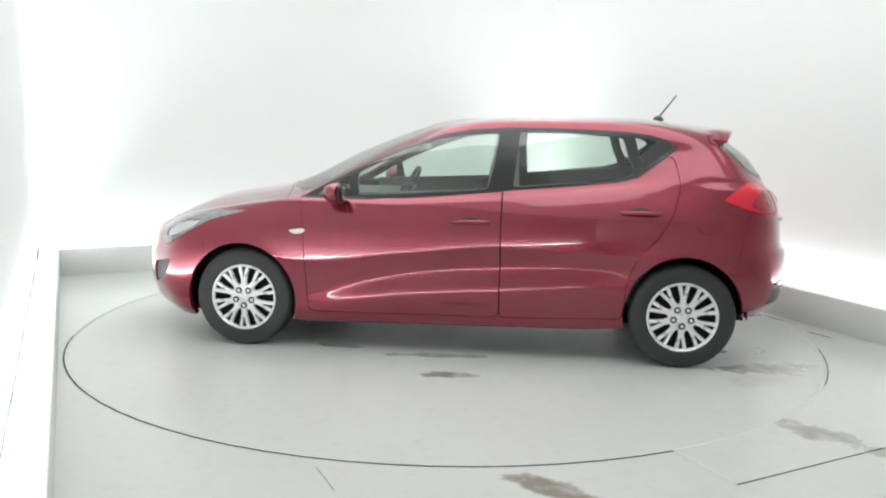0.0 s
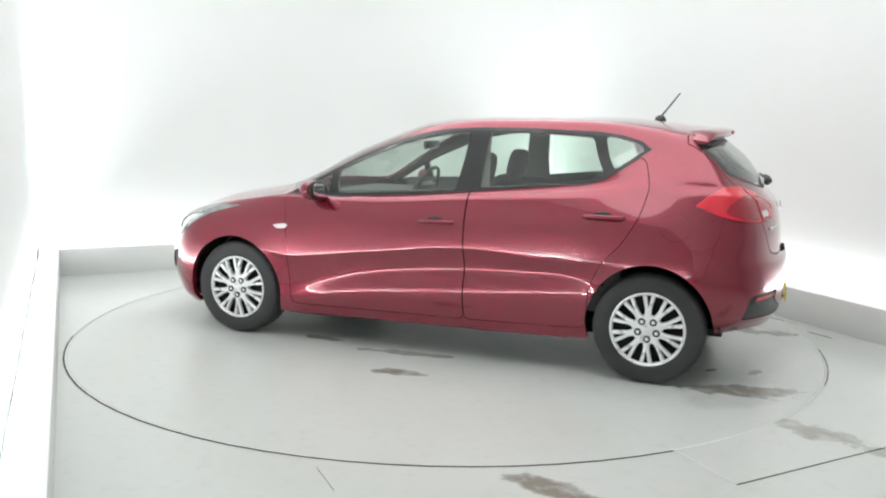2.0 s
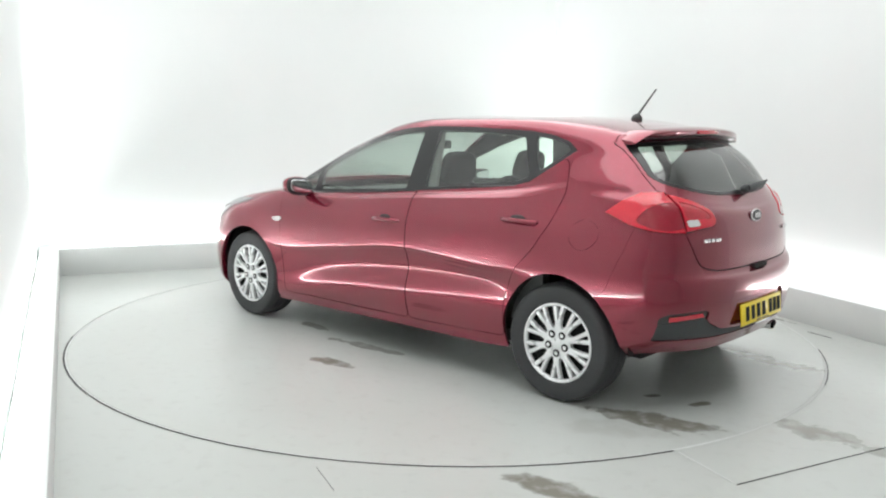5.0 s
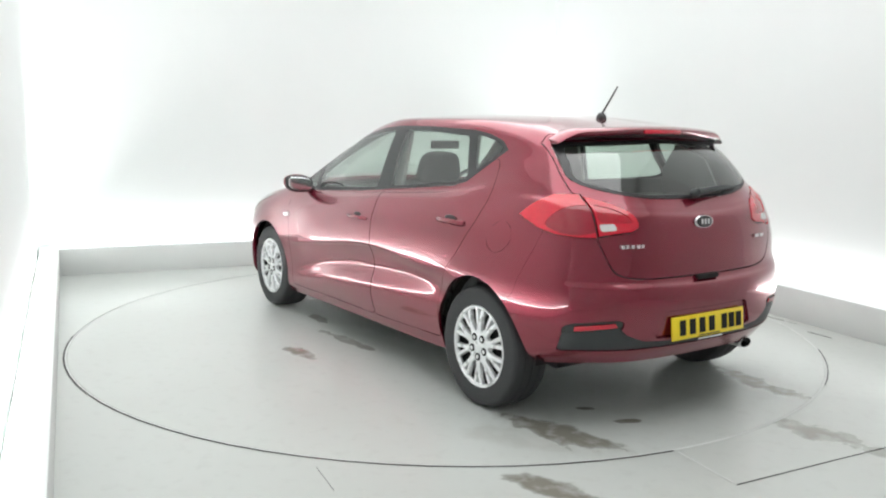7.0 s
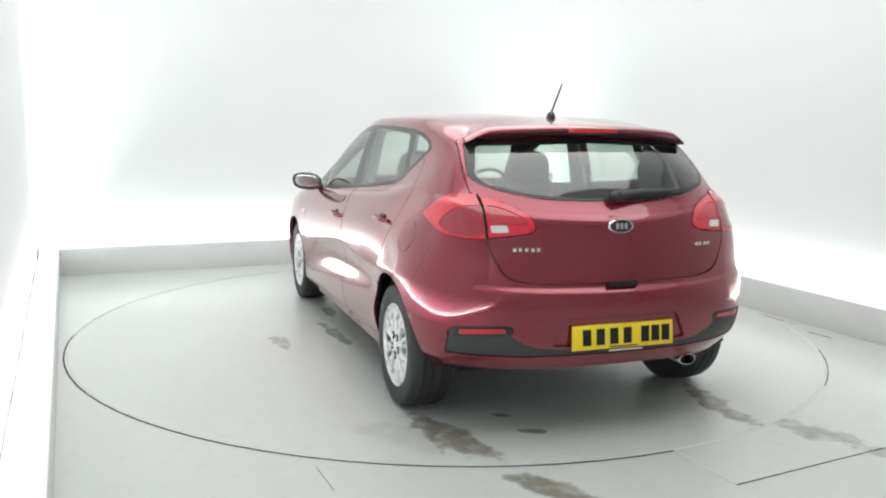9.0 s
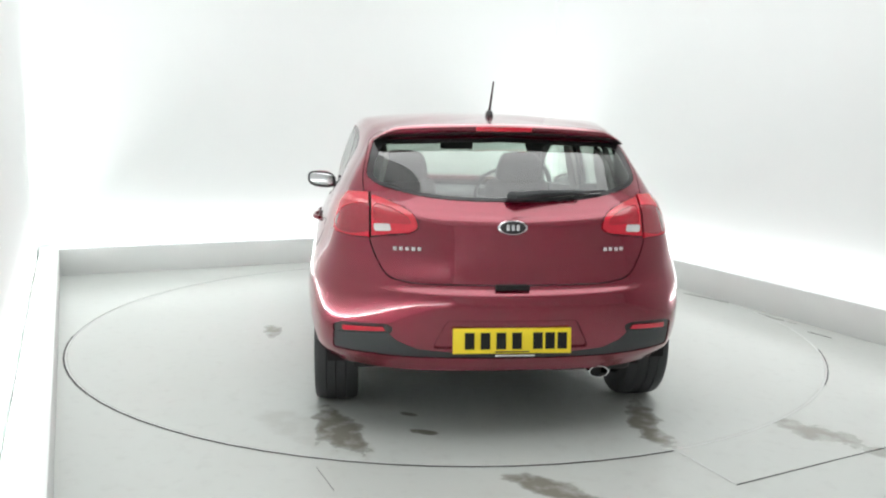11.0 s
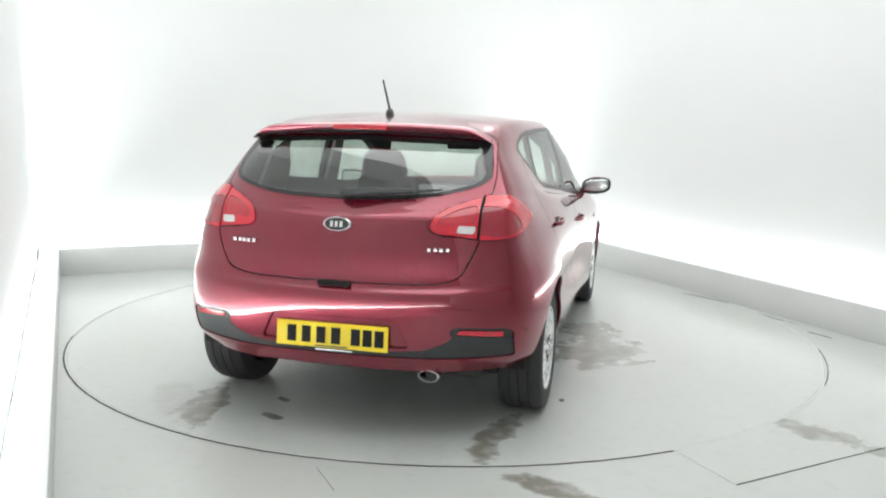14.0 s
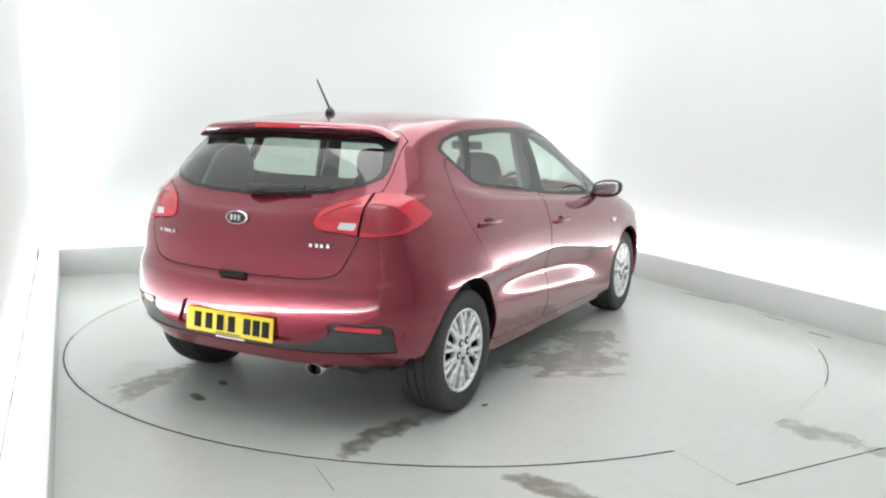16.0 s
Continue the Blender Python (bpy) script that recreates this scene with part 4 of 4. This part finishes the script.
for y0, n, label in ((.455, 5, "raised chrome model lettering"), (-.455, 4, "small chrome trim emblem")):
    for k in range(n):
        y = y0 + (k - n / 2 + .5) * .026
        x = tail_x(y, .85)
        part("emblem_mark", box_bm(x - .013, y - .0085, .843, x + .006, y + .0085, .860, .002), CHROME, GATE, label)


def wiper():
    base = new("rear_wiper")
    base.parent = CAR
    tagged(base, "black rear wiper parked on the glass")
    bm = bmesh.new()
    bmesh.ops.create_uvsphere(bm, u_segments=16, v_segments=10, radius=.03)
    for v in bm.verts:
        v.co = Vector((-1.870 + v.co.x * .7, -.02 + v.co.y * 1.3, 1.075 + v.co.z * .8))
    part("wiper_pivot", bm, PLASTIC, base)
    part("wiper_arm", tube([(-1.880, -.02, 1.078), (-1.870, -.15, 1.09), (-1.851, -.32, 1.092)], .019, 8, taper=.011), PLASTIC, base)
    part("wiper_blade", tube([(-1.866, -.06, 1.075), (-1.851, -.25, 1.085), (-1.819, -.44, 1.10)], .011, 6, taper=.006), PLASTIC, base)


wiper()
part("tailgate_latch", box_bm(-1.994, -.075, .676, -1.962, .075, .702, .006), LINER, CAR, "dark tailgate handle recess")
bm = lathe([(.034, 0), (.036, .003), (.036, .14), (.031, .14), (.031, 0), (.034, 0)], 32, "x")
for v in bm.verts:
    v.co = Vector((-1.925 + v.co.x, -.418 + v.co.y * 1.35, .290 + v.co.z * .78))
part("exhaust_tip", bm, CHROME, CAR, "bright oval exhaust tip")
part("exhaust_pipe", tube([(-1.87, -.418, .285), (-1.6, -.40, .275), (-1.45, -.30, .27)], .028, 12), STEEL, CAR, "dark exhaust pipe")
bm = box_bm(-1.80, -.62, .25, -1.55, -.15, .35, .045, segs=3)
part("silencer", bm, STEEL, CAR, "dark exhaust silencer")


# ---- cabin ----
def rest_bm(half, high):
    """A rounded cushion that narrows towards its top."""
    bm = bmesh.new()
    bmesh.ops.create_uvsphere(bm, u_segments=20, v_segments=14, radius=1)
    for v in bm.verts:
        p = v.co
        q = [math.copysign(abs(c) ** .55, c) for c in p]
        v.co = Vector((q[0] * .048, q[1] * half * (1 - .12 * q[2]), (q[2] + 1) * high / 2))
    return bm


def seat(x, y):
    base = new("front_seat")
    base.parent = CAR
    tagged(base, "charcoal cloth front seat")
    part("seat_cushion", box_bm(x - .10, y - .24, .36, x + .42, y + .24, .52, .06, segs=3), CLOTH, base)
    bm = box_bm(-.065, -.235, 0, .065, .235, .60, .06, segs=3)
    for v in bm.verts:
        v.co.y *= 1 - .22 * max(0, v.co.z / .62 - .4)
    part("seat_back", bm, CLOTH, base, at=pose(x - .12, y, .46, 0, -16, 0))
    part("headrest", rest_bm(.145, .20), CLOTH, base, at=pose(x - .31, y, 1.015, 0, -12, 0))
    for s in (-.055, .055):
        part("headrest_post", tube([(x - .28, y + s, .97), (x - .315, y + s, 1.06)], .006, 6), CHROME, base)


seat(.12, .37), seat(.12, -.37)


def rear_bench():
    base = new("rear_bench")
    base.parent = CAR
    tagged(base, "charcoal cloth rear bench seat")
    part("bench_cushion", box_bm(-1.0, -.62, .38, -.50, .62, .55, .06, segs=3), CLOTH, base)
    part("bench_back", box_bm(-.07, -.60, 0, .07, .60, .54, .06, segs=3), CLOTH, base, at=pose(-1.02, 0, .50, 0, -22, 0))
    for y in (.36, -.36):
        part("bench_headrest", rest_bm(.12, .07), CLOTH, base, at=pose(-1.20, y, .915, 0, -15, 0))


rear_bench()
bm = box_bm(.55, -.70, .60, 1.12, .70, .90, .07, segs=3)
part("dashboard", bm, CABIN, CAR, "dark grey dashboard")
part("parcel_shelf", box_bm(-1.74, -.60, .985, -1.22, .60, 1.005, .008), CABIN, CAR, "dark parcel shelf")
bm = lathe([(.175 + .014 * math.cos(a), .014 * math.sin(a)) for a in np.linspace(0, 2 * math.pi, 11)], 40, "x")
WHEELM = part("steering_wheel", bm, BLACK, CAR, "black steering wheel", at=pose(.50, -.37, .90, 0, -25, 0))
part("steering_boss", box_bm(-.02, -.16, -.03, .04, .16, .04, .015), BLACK, WHEELM)
part("inner_mirror", box_bm(.30, -.140, 1.208, .33, .090, 1.266, .012), BLACK, CAR, "black interior rear-view mirror")
for s in (1, -1):
    part("door_card", prism([(.80, .35), (-1.15, .35), (-1.15, 1.085), (-.6, 1.045), (0, .99), (.8, .955)], (-.035, .03), None, lambda a, b, d: (a, s * (.745 - d - .05 * max(0, -a - .6)), b), .008), CABIN, CAR, "dark grey inner door card")
    part("pillar_lining", prism([(-.16, .95), (-.36, .97), (-.34, 1.34), (-.22, 1.34)], (0, .02), None, lambda a, b, d: (a, s * (.745 - d - (b - .95) * .24), b)), PALE, CAR, "pale inner pillar lining")
    part("rear_pillar_lining", prism([(-1.12, 1.0), (-1.60, 1.0), (-1.50, 1.22), (-1.30, 1.29), (-1.16, 1.15)], (0, .02), None, lambda a, b, d: (a, s * (.665 - d - (b - .95) * .28 + (a + 1.1) * .12), b)), PALE, CAR, "pale rear pillar lining")
for s in (1, -1):
    rail = [(.93, .95), (.7, 1.076), (.5, 1.182), (.3, 1.266), (.1, 1.326), (-.06, 1.356), (-.29, 1.372), (-.6, 1.372), (-.98, 1.36)]
    bm = prism(rail + [(x - .02, z + .03) for x, z in rail[::-1]], (0, .015), None, lambda a, b, d: (a, s * (.735 - d - (b - .93) * .36), b))
    part("roof_rail_lining", bm, PALE, CAR, "pale inner lining of the roof rail")
part("headliner", prism([(.12, .46), (-1.40, .46), (-1.48, .3), (-1.48, -.3), (-1.40, -.46), (.12, -.46)], (1.355, 1.365)), mat("pale_headliner", (.42, .42, .40), .9, vary=.05), CAR, "pale grey headliner")
part("cabin_floor", box_bm(-1.7, -.68, .26, 1.0, .68, .30), LINER, CAR, "dark cabin floor")


def motions():
    """The turntable turns evenly and carries the car round with it."""
    offset = pose(-.173, -.064, 0)
    rows, table_rows = [], []
    for k in range(33):
        t = k * .5
        heading = START_DEG - TURN_RATE * t
        rows.append((t, pose(0, 0, .002, 0, 0, heading) @ offset))
        table_rows.append((t, pose(TURN_X, 0, .001, 0, 0, heading)))
    walk(CAR, rows)
    walk(TABLE, table_rows)


START_DEG, TURN_RATE = 172.5, 6.928
motions()
